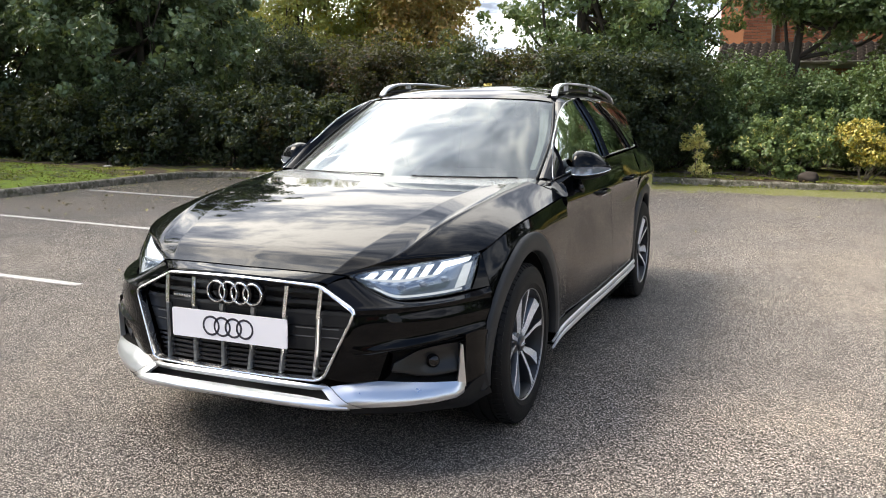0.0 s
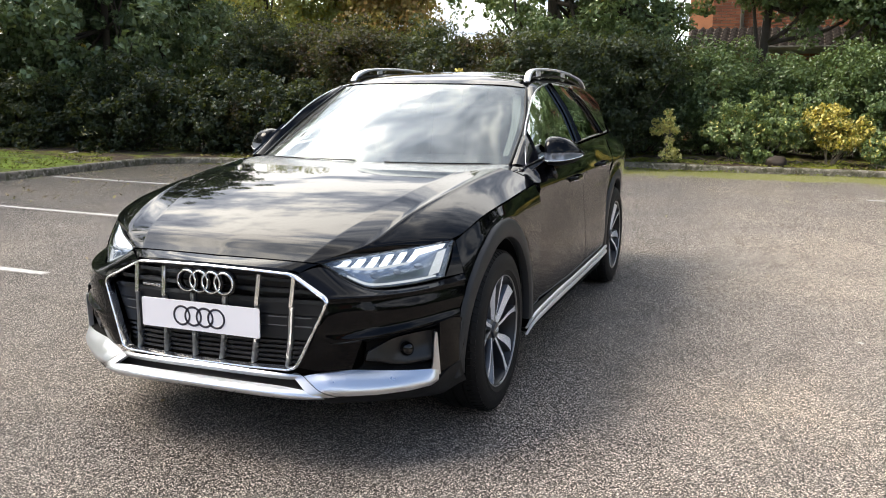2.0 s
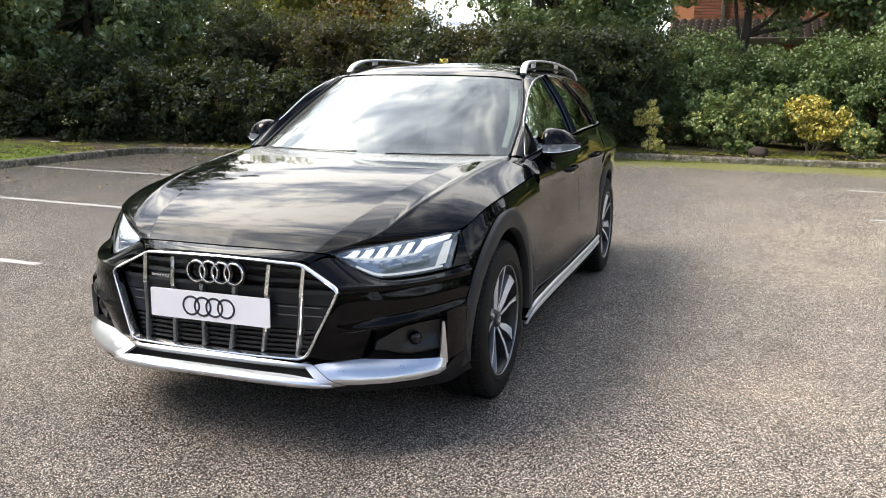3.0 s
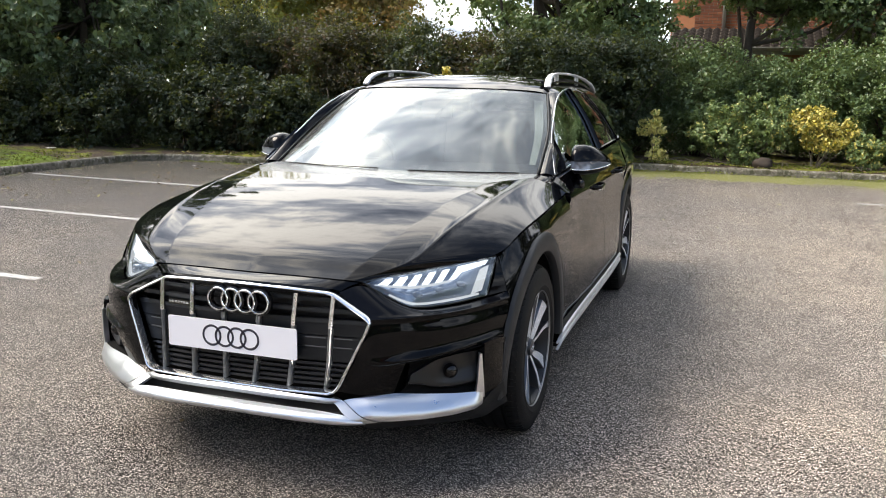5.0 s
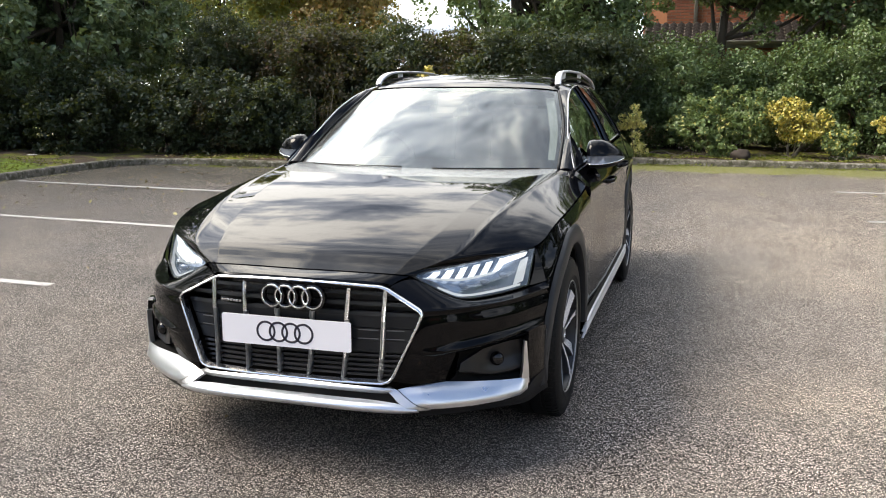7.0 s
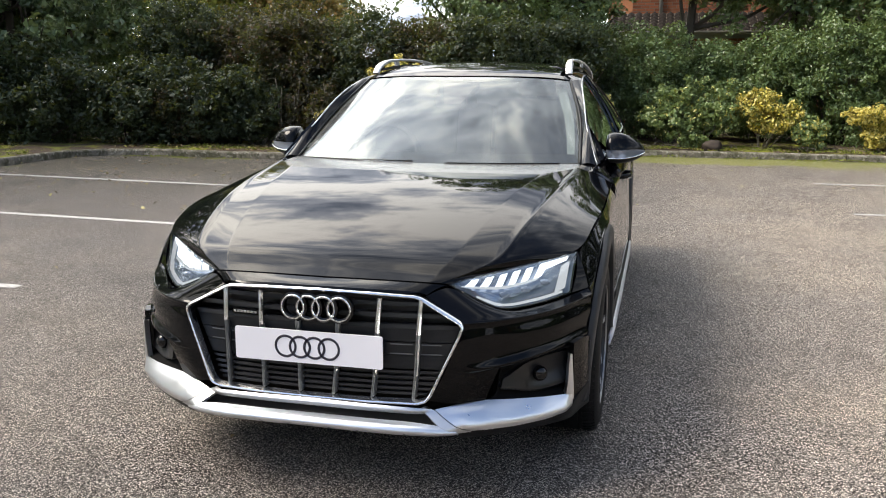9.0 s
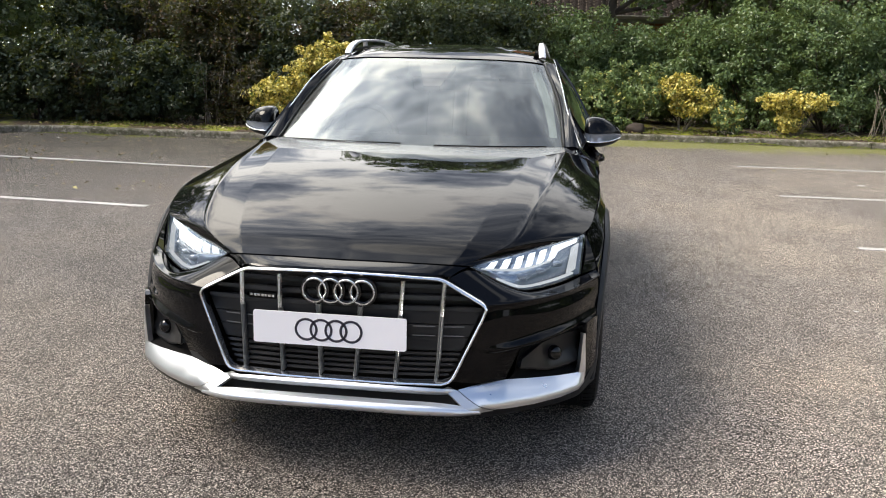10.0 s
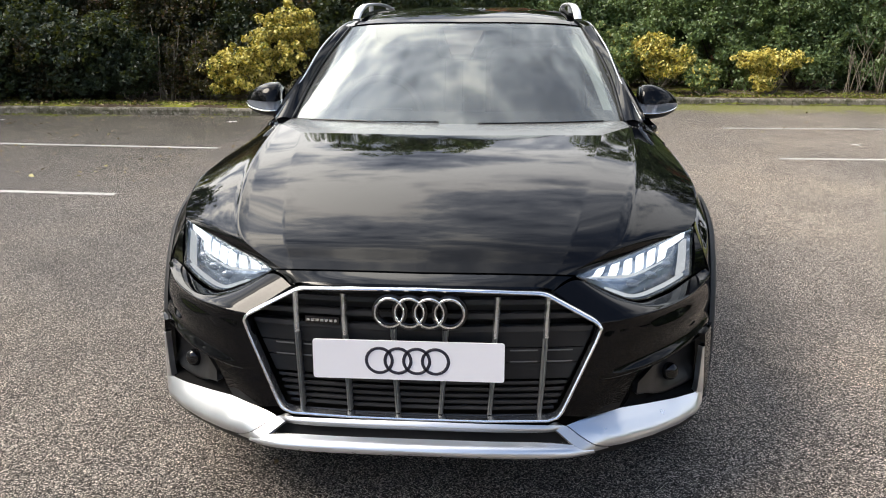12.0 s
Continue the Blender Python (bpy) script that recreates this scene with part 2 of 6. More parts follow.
KERB = material("kerb_concrete", kerb_build)


def soil_build(n):
    p = where(n)
    a, b = n.noise(p, 1.6, 6, 0.65), n.noise(p, 30.0, 5, 0.7)
    soil = n.mix(b, (0.028, 0.020, 0.014), (0.150, 0.105, 0.070))
    moss = n.mix(b, (0.12, 0.15, 0.012), (0.40, 0.42, 0.036))
    col = n.mix(n.ramp(n.math("ADD", a, n.math("MULTIPLY", b, 0.25)), [(0.60, 0.0), (0.76, 1.0)]), soil, moss)
    return bsdf(n, col, 0.92, 0, b, 0.9, 0.03), None


SOIL = material("mossy_soil", soil_build)


def grass_build(n):
    p = where(n)
    a, b = n.noise(p, 1.3, 5, 0.65), n.noise(p, 40.0, 5, 0.7)
    col = n.mix(b, (0.085, 0.145, 0.012), (0.30, 0.41, 0.034))
    col = n.mix(n.ramp(a, [(0.46, 0.0), (0.64, 0.8)]), col, (0.085, 0.080, 0.028))
    sep = n.add("ShaderNodeSeparateXYZ", {0: p})
    back = n.math("MAXIMUM", n.math("MULTIPLY_ADD", sep.outputs[1], 0.30, -3.15, True), n.math("MULTIPLY_ADD", sep.outputs[0], -0.40, -5.1, True))
    soil = n.ramp(n.math("ADD", n.math("ADD", n.noise(p, 3.2, 7, 0.7), n.math("MULTIPLY", b, 0.2)), back), [(0.60, 0.0), (0.74, 1.0)])
    col = n.mix(soil, col, n.mix(b, (0.018, 0.013, 0.009), (0.075, 0.056, 0.038)))
    return bsdf(n, col, 0.9, 0, b, 0.9, 0.04), None


TURF = material("mossy_turf", grass_build)


def leaf_material(name, dark, light, odd=None, odd_share=0.0, rough=0.34, through=0.32):
    def build(n):
        r = n.add("ShaderNodeNewGeometry").outputs["Random Per Island"]
        p = where(n)
        f = n.math("ADD", n.math("MULTIPLY", r, 0.75), n.math("MULTIPLY", n.noise(p, 1.4, 3), 0.25))
        col = n.mix(f, dark, light)
        if odd:
            pick = n.ramp(n.math("FRACT", n.math("MULTIPLY", r, 37.0)), [(1 - odd_share - 0.01, 0.0), (1 - odd_share, 1.0)])
            col = n.mix(pick, col, odd)
        face = bsdf(n, col, rough, spec=0.55)
        back = n.add("ShaderNodeBsdfTranslucent", {"Color": n.mix(0.5, col, (0.25, 0.28, 0.03))}).outputs[0]
        return n.add("ShaderNodeMixShader", {0: through, 1: face, 2: back}).outputs[0], None
    return material(name, build)


LEAF_DARK = leaf_material("dark_laurel_leaf", (0.048, 0.084, 0.044), (0.215, 0.300, 0.155))
LEAF_MID = leaf_material("green_leaf", (0.048, 0.090, 0.038), (0.205, 0.290, 0.120))
LEAF_LAUREL = leaf_material("laurel_leaf", (0.052, 0.095, 0.036), (0.205, 0.290, 0.110))
LEAF_BRIGHT = leaf_material("bright_green_leaf", (0.085, 0.140, 0.050), (0.33, 0.43, 0.17), (0.46, 0.42, 0.10), 0.02)
LEAF_YELLOW = leaf_material("golden_leaf", (0.56, 0.44, 0.07), (0.94, 0.82, 0.28), (0.14, 0.19, 0.04), 0.10, through=0.20)
LEAF_GOLD = leaf_material("pale_golden_leaf", (0.62, 0.55, 0.14), (0.98, 0.90, 0.40), (0.20, 0.27, 0.06), 0.12, through=0.15)
LEAF_MIXED = leaf_material("green_gold_leaf", (0.09, 0.12, 0.018), (0.32, 0.32, 0.055), (0.62, 0.50, 0.06), 0.30, through=0.3)
LEAF_BROWN = leaf_material("brown_green_leaf", (0.012, 0.013, 0.007), (0.050, 0.045, 0.023), (0.085, 0.040, 0.019), 0.14, rough=0.55)
LEAF_HEDGE = leaf_material("hedge_leaf", (0.012, 0.023, 0.013), (0.048, 0.075, 0.040), rough=0.5)
LEAF_AUTUMN = leaf_material("autumn_leaf", (0.20, 0.155, 0.06), (0.50, 0.40, 0.18), (0.42, 0.25, 0.10), 0.3, through=0.5)
LEAF_LIME = leaf_material("lime_leaf", (0.24, 0.28, 0.07), (0.55, 0.58, 0.20), (0.34, 0.27, 0.04), 0.2, through=0.45)
LEAF_MOSS = leaf_material("moss_tuft", (0.07, 0.10, 0.012), (0.27, 0.30, 0.04), (0.20, 0.16, 0.05), 0.12, rough=0.7, through=0.2)
LEAF_FALLEN = leaf_material("fallen_leaf", (0.10, 0.065, 0.03), (0.33, 0.24, 0.11), (0.40, 0.36, 0.10), 0.2, through=0.1)
BARK = simple("bark", (0.060, 0.048, 0.036), 0.9, grain=0.6, scale=40, vary=0.5)
TWIG = simple("pale_twig", (0.20, 0.17, 0.13), 0.85, grain=0.4, scale=60, vary=0.4)
STONE = simple("rock_brown", (0.050, 0.038, 0.029), 0.85, grain=0.6, scale=25, vary=0.5)
PAPER = simple("litter_paper", (0.75, 0.74, 0.71), 0.7)
TERRA = simple("roof_tile", (0.026, 0.022, 0.020), 0.95, grain=0.3, scale=30, vary=0.5, spec=0.1)
GUTTER = simple("gutter_grey", (0.22, 0.22, 0.21), 0.5)
PIPE = simple("white_pipe", (0.62, 0.62, 0.60), 0.4)


def brick_build(n):
    p = where(n)
    r = n.add("ShaderNodeNewGeometry").outputs["Random Per Island"]
    b = n.noise(p, 40.0, 4)
    col = n.mix(r, (0.20, 0.070, 0.038), (0.40, 0.155, 0.080))
    return bsdf(n, n.mix(n.math("MULTIPLY", b, 0.4), col, (0.13, 0.06, 0.04)), 0.85, 0, b, 0.4, 0.006), None


BRICK = material("red_brick", brick_build)
# the house brick again, with sunlight put into a paler colour
BRICK_SUNLIT = simple("sunlit_brick", (0.50, 0.22, 0.12), 0.85, grain=0.3, scale=30, vary=0.3)
MORTAR = simple("mortar", (0.24, 0.21, 0.18), 0.9, grain=0.4, scale=60)
PILLAR_TRIM = simple("pillar_fabric", (0.24, 0.28, 0.28), 0.8, grain=0.1, scale=300)
WINDOW = simple("window_dark", (0.03, 0.035, 0.04), 0.08)

# ---- mesh helpers ----
def smooth_curve(pts, n, keep=False, bow=False):
    """n points along a Catmull-Rom curve through pts, spaced by chord length; keep: about n, with each of pts among them; bow: the ends go on bending as the rest does."""
    p = np.array(pts, float)
    if len(p) == 2:
        t = np.linspace(0, 1, n)[:, None]
        return p[0] * (1 - t) + p[1] * t
    d = np.r_[0, np.cumsum(np.linalg.norm(np.diff(p, axis=0), axis=1) ** 0.5 + 1e-6)]
    m = np.zeros_like(p)
    for i in range(len(p)):
        if i == 0:
            m[i] = (p[1] - p[0]) / (d[1] - d[0])
        elif i == len(p) - 1:
            m[i] = (p[-1] - p[-2]) / (d[-1] - d[-2])
        else:
            a, b = (p[i] - p[i - 1]) / (d[i] - d[i - 1]), (p[i + 1] - p[i]) / (d[i + 1] - d[i])
            wa = (d[i + 1] - d[i]) / (d[i + 1] - d[i - 1])
            m[i] = a * wa + b * (1 - wa)
    if bow:
        m[0], m[-1] = 2 * m[0] - m[1], 2 * m[-1] - m[-2]
    length = np.r_[0, np.cumsum(np.linalg.norm(np.diff(p, axis=0), axis=1))]
    at = np.interp(np.linspace(0, length[-1], n), length, d)
    if keep:
        each = max(1, math.ceil((n - 1) / (len(p) - 1)))
        at = np.r_[np.concatenate([np.linspace(d[i], d[i + 1], each, endpoint=False) for i in range(len(p) - 1)]), d[-1]]
    k = np.clip(np.searchsorted(d, at, side="right") - 1, 0, len(p) - 2)
    h = (d[k + 1] - d[k])[:, None]
    t = ((at - d[k])[:, None]) / h
    return ((2 * t**3 - 3 * t**2 + 1) * p[k] + (t**3 - 2 * t**2 + t) * h * m[k]
            + (-2 * t**3 + 3 * t**2) * p[k + 1] + (t**3 - t**2) * h * m[k + 1])


def lattice(rows, nu, nv, facet=0.0, bow=False):
    """A grid (nv, nu, 3) through rows with the same number of points, each column being a curve of its own; facet: how far the rows run straight from point to point."""
    a = np.array(rows, float)
    cols = np.stack([smooth_curve(a[:, j], nv, True, bow) for j in range(a.shape[1])], axis=1)
    out = np.array([smooth_curve(c, nu, True, bow) for c in cols])
    if facet:
        each = (out.shape[1] - 1) // (cols.shape[1] - 1)
        flat = np.array([[c[min(j // each, len(c) - 2)] + (c[min(j // each, len(c) - 2) + 1] - c[min(j // each, len(c) - 2)]) * (j - each * min(j // each, len(c) - 2)) / each for j in range(out.shape[1])] for c in cols])
        out = out * (1 - facet) + flat * facet
    return out


def mesh_of(verts, faces, name, mat, smooth=True):
    me = bpy.data.meshes.new(name)
    me.from_pydata([tuple(v) for v in verts], [], faces)
    if mat is not None:
        for m in mat if isinstance(mat, (list, tuple)) else [mat]:
            me.materials.append(m)
    me.polygons.foreach_set("use_smooth", [smooth] * len(me.polygons))
    me.update()
    return me


def piece(name, verts, faces, mat, parent=None, label="", smooth=True, sharp=None):
    """Links a mesh as one object, under parent if there is one."""
    me = mesh_of(verts, faces, name, mat, smooth)
    if sharp:
        me.set_sharp_from_angle(angle=radians(sharp))
    ob = new(name, me)
    if parent is not None:
        ob.parent = parent
    if label:
        tagged(ob, label)
    return ob


def part(name, bm, mat, parent=None, label="", smooth=False, sharp=None):
    me = bpy.data.meshes.new(name)
    bm.to_mesh(me)
    bm.free()
    me.materials.append(mat)
    me.polygons.foreach_set("use_smooth", [smooth] * len(me.polygons))
    if sharp:
        me.set_sharp_from_angle(angle=radians(sharp))
    ob = new(name, me)
    if parent is not None:
        ob.parent = parent
    if label:
        tagged(ob, label)
    return ob


def thing(name, label, category, group="", kind="", at=(0, 0, 0)):
    ob = new(name)
    ob.location = at
    ob.empty_display_size = 0.1
    return tagged(ob, label, category, group, kind)


def sheet(grid, flip=False, close_u=False):
    """Vertices and faces of a grid."""
    nv, nu = grid.shape[:2]
    verts = grid.reshape(-1, 3)
    faces = []
    for i in range(nv - 1):
        for j in range(nu if close_u else nu - 1):
            k = (j + 1) % nu
            f = (i * nu + j, i * nu + k, (i + 1) * nu + k, (i + 1) * nu + j)
            faces.append(f[::-1] if flip else f)
    return verts, faces


def grid_normals(g):
    du, dv = np.gradient(g, axis=1), np.gradient(g, axis=0)
    n = np.cross(du, dv)
    return n / (np.linalg.norm(n, axis=2, keepdims=True) + 1e-12)


def shell(grid, depth=0.016, flip=False):
    """A grid with a rim bent inwards round its border by depth, so that the panel has an edge. The front face is the side of +normal (du x dv), or the other if flip."""
    nv, nu = grid.shape[:2]
    nrm = grid_normals(grid) * (-1 if flip else 1)
    verts, faces = sheet(grid, flip)
    ring = [(0, j) for j in range(nu)] + [(i, nu - 1) for i in range(1, nv)] + [(nv - 1, j) for j in range(nu - 2, -1, -1)] + [(i, 0) for i in range(nv - 2, 0, -1)]
    base = len(verts)
    low = np.array([grid[i, j] - nrm[i, j] * depth for i, j in ring])
    # the outer edge is rounded by a first small step
    rim = np.array([grid[i, j] - nrm[i, j] * 0.0015 for i, j in ring])
    verts = np.vstack([verts, rim, low])
    m = len(ring)
    for a in range(m):
        b = (a + 1) % m
        ia, ib = ring[a][0] * nu + ring[a][1], ring[b][0] * nu + ring[b][1]
        for f in ((ia, base + a, base + b, ib), (base + a, base + m + a, base + m + b, base + b)):
            faces.append(f if flip else f)
    if not flip:
        faces[-2 * m:] = [f for f in faces[-2 * m:]]
    return verts, faces


def mirrored(verts, faces):
    v = np.array(verts, float) * (-1, 1, 1)
    return v, [f[::-1] for f in faces]


def panel(name, grid, mat, parent, label="", depth=0.016, flip=False, side=1, sharp=50):
    v, f = shell(grid, depth, flip)
    if side < 0:
        v, f = mirrored(v, f)
    return piece(name, v, f, mat, parent, label, True, sharp)


def tube(path, radius, sides=10, scale=None, cap=True, close=False):
    """A tube along a path; radius may be a list; scale (a, b) flattens the section (a sideways, b upwards)."""
    p = np.array(path, float)
    n = len(p)
    rad = np.broadcast_to(np.array(radius, float), (n,))
    t = np.gradient(p, axis=0) if not close else np.roll(p, -1, 0) - np.roll(p, 1, 0)
    t /= np.linalg.norm(t, axis=1, keepdims=True) + 1e-12
    up = np.array((0, 0, 1.0)) if abs(t[:, 2]).mean() < 0.85 else np.array((0, 1.0, 0))
    a, b = scale or (1, 1)
    verts, faces = [], []
    for i in range(n):
        s = np.cross(t[i], up)
        s /= np.linalg.norm(s) + 1e-12
        u = np.cross(s, t[i])
        for k in range(sides):
            w_ = 2 * math.pi * k / sides
            verts.append(p[i] + rad[i] * (a * math.cos(w_) * s + b * math.sin(w_) * u))
    for i in range(n if close else n - 1):
        j = (i + 1) % n
        for k in range(sides):
            l = (k + 1) % sides
            faces.append((i * sides + k, i * sides + l, j * sides + l, j * sides + k))
    if cap and not close:
        faces.append(tuple(range(sides))[::-1])
        faces.append(tuple((n - 1) * sides + k for k in range(sides)))
    return np.array(verts), faces


def lathe_x(profile, steps=64, close=False):
    """Turns a profile of (radius, x) round the x axis."""
    pr = np.array(profile, float)
    ang = np.linspace(0, 2 * math.pi, steps, endpoint=False)
    g = np.array([[(x, r * math.cos(a), r * math.sin(a)) for a in ang] for r, x in pr])
    if close:
        g = np.vstack([g, g[:1]])
    return sheet(g, flip=True, close_u=True)


def block(size, at=(0, 0, 0), bevel=0.004, m=None):
    bm = bmesh.new()
    bmesh.ops.create_cube(bm, size=1, matrix=Matrix.Translation(at) @ (m or Matrix()) @ Matrix.Diagonal((*size, 1)))
    if bevel:
        bmesh.ops.bevel(bm, geom=bm.edges[:], offset=bevel, segments=2, affect="EDGES", profile=0.6)
    return bm


def joined(parts):
    """Joins (verts, faces) pairs into one."""
    vs, fs, base = [], [], 0
    for v, f in parts:
        vs.append(np.array(v, float))
        fs += [tuple(i + base for i in q) for q in f]
        base += len(v)
    return np.vstack(vs), fs

# ---- the car: centre line x = 0, nose at y = 0, driving towards -y ----
WHEEL_F, WHEEL_R, HUB_Z, TYRE_R, HUB_X = 0.876, 3.694, 0.347, 0.347, 0.862
car = thing("estate_car", "glossy black estate car with chrome grille, parked on worn tarmac", "car")


def both(fn):
    for s in (1, -1):
        fn(s)


def full(half):
    """A curve across the car from its half at +x (which begins at x = 0)."""
    return [(-x, y, z) for x, y, z in half[:0:-1]] + list(half)


# --- bonnet
# four lines along each half: centre, inner crease, outer crease, edge
BONNET = [
    [(0, .083, .753), (.362, .100, .750), (.396, .110, .747), (.420, .119, .744)],
    [(0, .122, .7735), (.380, .137, .7685), (.468, .168, .7705), (.610, .292, .778)],
    [(0, .205, .8175), (.412, .215, .8110), (.556, .256, .8030), (.800, .478, .805)],
    [(0, .500, .9065), (.476, .502, .8985), (.615, .490, .8875), (.841, .690, .864)],
    [(0, .800, .965), (.524, .815, .959), (.670, .850, .9525), (.860, 1.00, .899)],
    [(0, 1.085, .999), (.575, 1.14, .998), (.716, 1.37, 1.006), (.856, 1.50, .932)],
]
lines = [smooth_curve([r[k] for r in BONNET], 61, True) for k in range(4)]
for c in lines:
    for _ in range(10):   # eases each line along its length
        c[1:-1] = .5 * c[1:-1] + .25 * (c[:-2] + c[2:])
half = []
for a_, b_, ts, crown in (
        (0, 1, [i / 16 for i in range(15)] + [.945, .985], 0.0),
        (1, 2, [0, .04, .10, .25, .42, .60, .76, .88, .95], .0),
        (2, 3, [0, .03, .07, .13, .22, .34, .46, .58, .70, .80, .89, .96, 1], .008)):
    for t in ts:
        q = lines[a_] * (1 - t) + lines[b_] * t
        if a_ == 0:
            q[:, 2] = lines[0][:, 2] + (lines[1][:, 2] - lines[0][:, 2]) * t * t
        q[:, 2] += crown * math.sin(math.pi * t) * np.minimum(1, np.linspace(0, 3, len(q)))
        # a narrow pressed ridge along the outer crease, dying out to the front
        wide = np.linalg.norm(lines[b_] - lines[a_], axis=1)
        away = wide * ((1 - t) if (a_, b_) == (1, 2) else t if a_ == 2 else 9)
        q[:, 2] += .0027 * np.exp(-(away / .011) ** 2) * np.clip(np.linspace(-.9, 3, len(q)), 0, 1)
        half.append(q)
half = np.stack(half, axis=1)
grid = np.concatenate([half[:, :0:-1] * (-1, 1, 1), half], axis=1)
panel("bonnet", grid, PAINT, car, "glossy black bonnet with two pressed creases", 0.02, False, 1, 60)

# --- nose strip over the grille
NOSE = [
    [(0, .079, .749), (.2, .084, .749), (.355, .096, .746), (.412, .115, .740)],
    [(0, .045, .742), (.2, .055, .741), (.345, .078, .735), (.385, .095, .730)],
    [(0, .022, .735), (.2, .034, .732), (.333, .060, .724), (.360, .070, .714)],
]
panel("nose_panel", lattice([full(r) for r in NOSE], 41, 7), PAINT, car, "", 0.02, True)

# --- bumper, upper and middle, round the corner to the wheel arch
BUMPER_TOP = [(.360, .066, .712), (.420, .116, .733), (.500, .142, .695), (.588, .162, .655), (.700, .272, .648), (.790, .405, .660), (.850, .470, .675)]
BUMPER_EDGE = [(.484, .043, .632), (.545, .064, .637), (.610, .104, .640), (.683, .172, .641), (.762, .270, .645), (.826, .384, .652), (.862, .462, .655)]
BUMPER_ROWS = [
    BUMPER_TOP,
    *[[tuple(p * (1 - t) + q * t for p, q in zip(a, b)) for a, b in zip(BUMPER_TOP, BUMPER_EDGE)] for t in (.3, .6, .88)],
    BUMPER_EDGE,
    [(x - .004, y, z - .012) for x, y, z in BUMPER_EDGE],
    [(.468, .036, .585), (.532, .053, .585), (.604, .094, .585), (.680, .156, .585), (.763, .254, .588), (.830, .374, .592), (.866, .455, .595)],
    [(.452, .022, .520), (.516, .044, .508), (.604, .096, .518), (.684, .164, .530), (.766, .262, .543), (.832, .380, .552), (.869, .452, .550)],
    [(.442, .017, .495), (.508, .037, .479), (.598, .077, .490), (.678, .137, .500), (.762, .236, .511), (.834, .358, .525), (.871, .445, .529)],
    [(.440, .018, .488), (.506, .041, .471), (.596, .086, .481), (.676, .150, .490), (.760, .250, .500), (.832, .362, .514), (.871, .442, .516)],
]


def bumper_side(s):
    g = lattice(BUMPER_ROWS, 40, 36)
    for _ in range(6):    # irons the panel along its length and, more gently, across
        g[:, 1:-1] = .5 * g[:, 1:-1] + .25 * (g[:, :-2] + g[:, 2:])
    panel("front_bumper", g, PAINT, car, "", 0.018, True, s, 70)
    inner = [
        [(.440, .018, .489), (.506, .041, .472), (.600, .088, .483)],
        [(.418, .010, .440), (.482, .030, .430), (.578, .092, .430)],
        [(.385, .002, .380), (.460, .034, .366), (.552, .098, .362)],
    ]
    panel("bumper_corner", lattice(inner, 12, 12), PAINT, car, "", 0.03, True, s)
    outer = [
        [(.820, .292, .522), (.848, .352, .528), (.872, .440, .512)],
        [(.822, .290, .430), (.850, .350, .430), (.872, .425, .425)],
        [(.820, .288, .330), (.846, .335, .345), (.866, .400, .355)],
    ]
    panel("bumper_cheek", lattice(outer, 10, 12), PAINT, car, "", 0.03, True, s)
    # fog lamp recess
    recess = [
        [(.603, .096, .476), (.676, .152, .488), (.760, .252, .499), (.826, .318, .512)],
        [(.598, .130, .464), (.672, .222, .474), (.748, .306, .486), (.814, .356, .498)],
        [(.590, .142, .430), (.672, .236, .430), (.748, .318, .432), (.814, .362, .432)],
        [(.584, .132, .382), (.664, .218, .374), (.742, .290, .368), (.812, .342, .362)],
        [(.560, .110, .358), (.640, .160, .354), (.730, .216, .349), (.815, .285, .345)],
    ]
    panel("fog_lamp_recess", lattice(recess, 20, 26), LINER, car, "dark plastic fog lamp recess", 0.004, True, s)
    # a smooth dished blade runs from a thin inner tip and widens round the lamp
    wing = [
        [(.606, .125, .430), (.640, .165, .450), (.668, .198, .466), (.700, .232, .474), (.740, .275, .480), (.800, .330, .485)],
        [(.604, .117, .416), (.638, .156, .422), (.666, .192, .424), (.700, .238, .424), (.742, .278, .427), (.802, .326, .434)],
        [(.602, .112, .402), (.636, .146, .394), (.662, .176, .380), (.698, .212, .371), (.744, .254, .372), (.804, .306, .382)],
        [(.604, .124, .396), (.638, .160, .386), (.664, .192, .372), (.700, .230, .362), (.746, .272, .362), (.806, .322, .372)],
    ]
    panel("recess_wing", lattice(wing, 30, 16), BLADE, car, "satin dark plastic blade before the fog lamp", 0.02, True, s)
    bm = bmesh.new()
    bmesh.ops.create_uvsphere(bm, u_segments=20, v_segments=12, radius=0.027, matrix=Matrix.Translation((s * .712, .236, .424)) @ Matrix.Diagonal((1, .8, 1, 1)))
    part("fog_lamp", bm, GLOSS, car, "round black fog lamp", True)
    # bright vertical blade
    blade = [
        [(.810, .268, .487), (.814, .270, .488), (.817, .275, .488)],
        [(.808, .267, .440), (.814, .271, .440), (.820, .279, .440)],
        [(.805, .267, .380), (.814, .273, .378), (.824, .285, .376)],
        [(.798, .264, .325), (.813, .276, .318), (.826, .290, .325)],
    ]
    panel("bumper_blade", lattice(blade, 8, 14), SATIN, car, "satin aluminium upright blade", 0.02, True, s)
    # silver corner skirt
    skirt = [
        [(.404, .009, .349), (.470, .048, .360), (.548, .096, .364), (.640, .158, .354), (.730, .214, .349), (.798, .266, .347), (.818, .283, .362)],
        [(.440, .000, .325), (.495, .022, .330), (.555, .060, .332), (.650, .128, .325), (.738, .192, .322), (.802, .250, .322), (.822, .282, .330)],
        [(.480, .000, .300), (.512, .014, .300), (.562, .042, .300), (.655, .110, .296), (.742, .180, .298), (.804, .242, .303), (.823, .280, .312)],
        [(.525, .028, .281), (.536, .034, .281), (.566, .050, .280), (.655, .116, .277), (.742, .188, .280), (.802, .250, .288), (.820, .284, .300)],
    ]
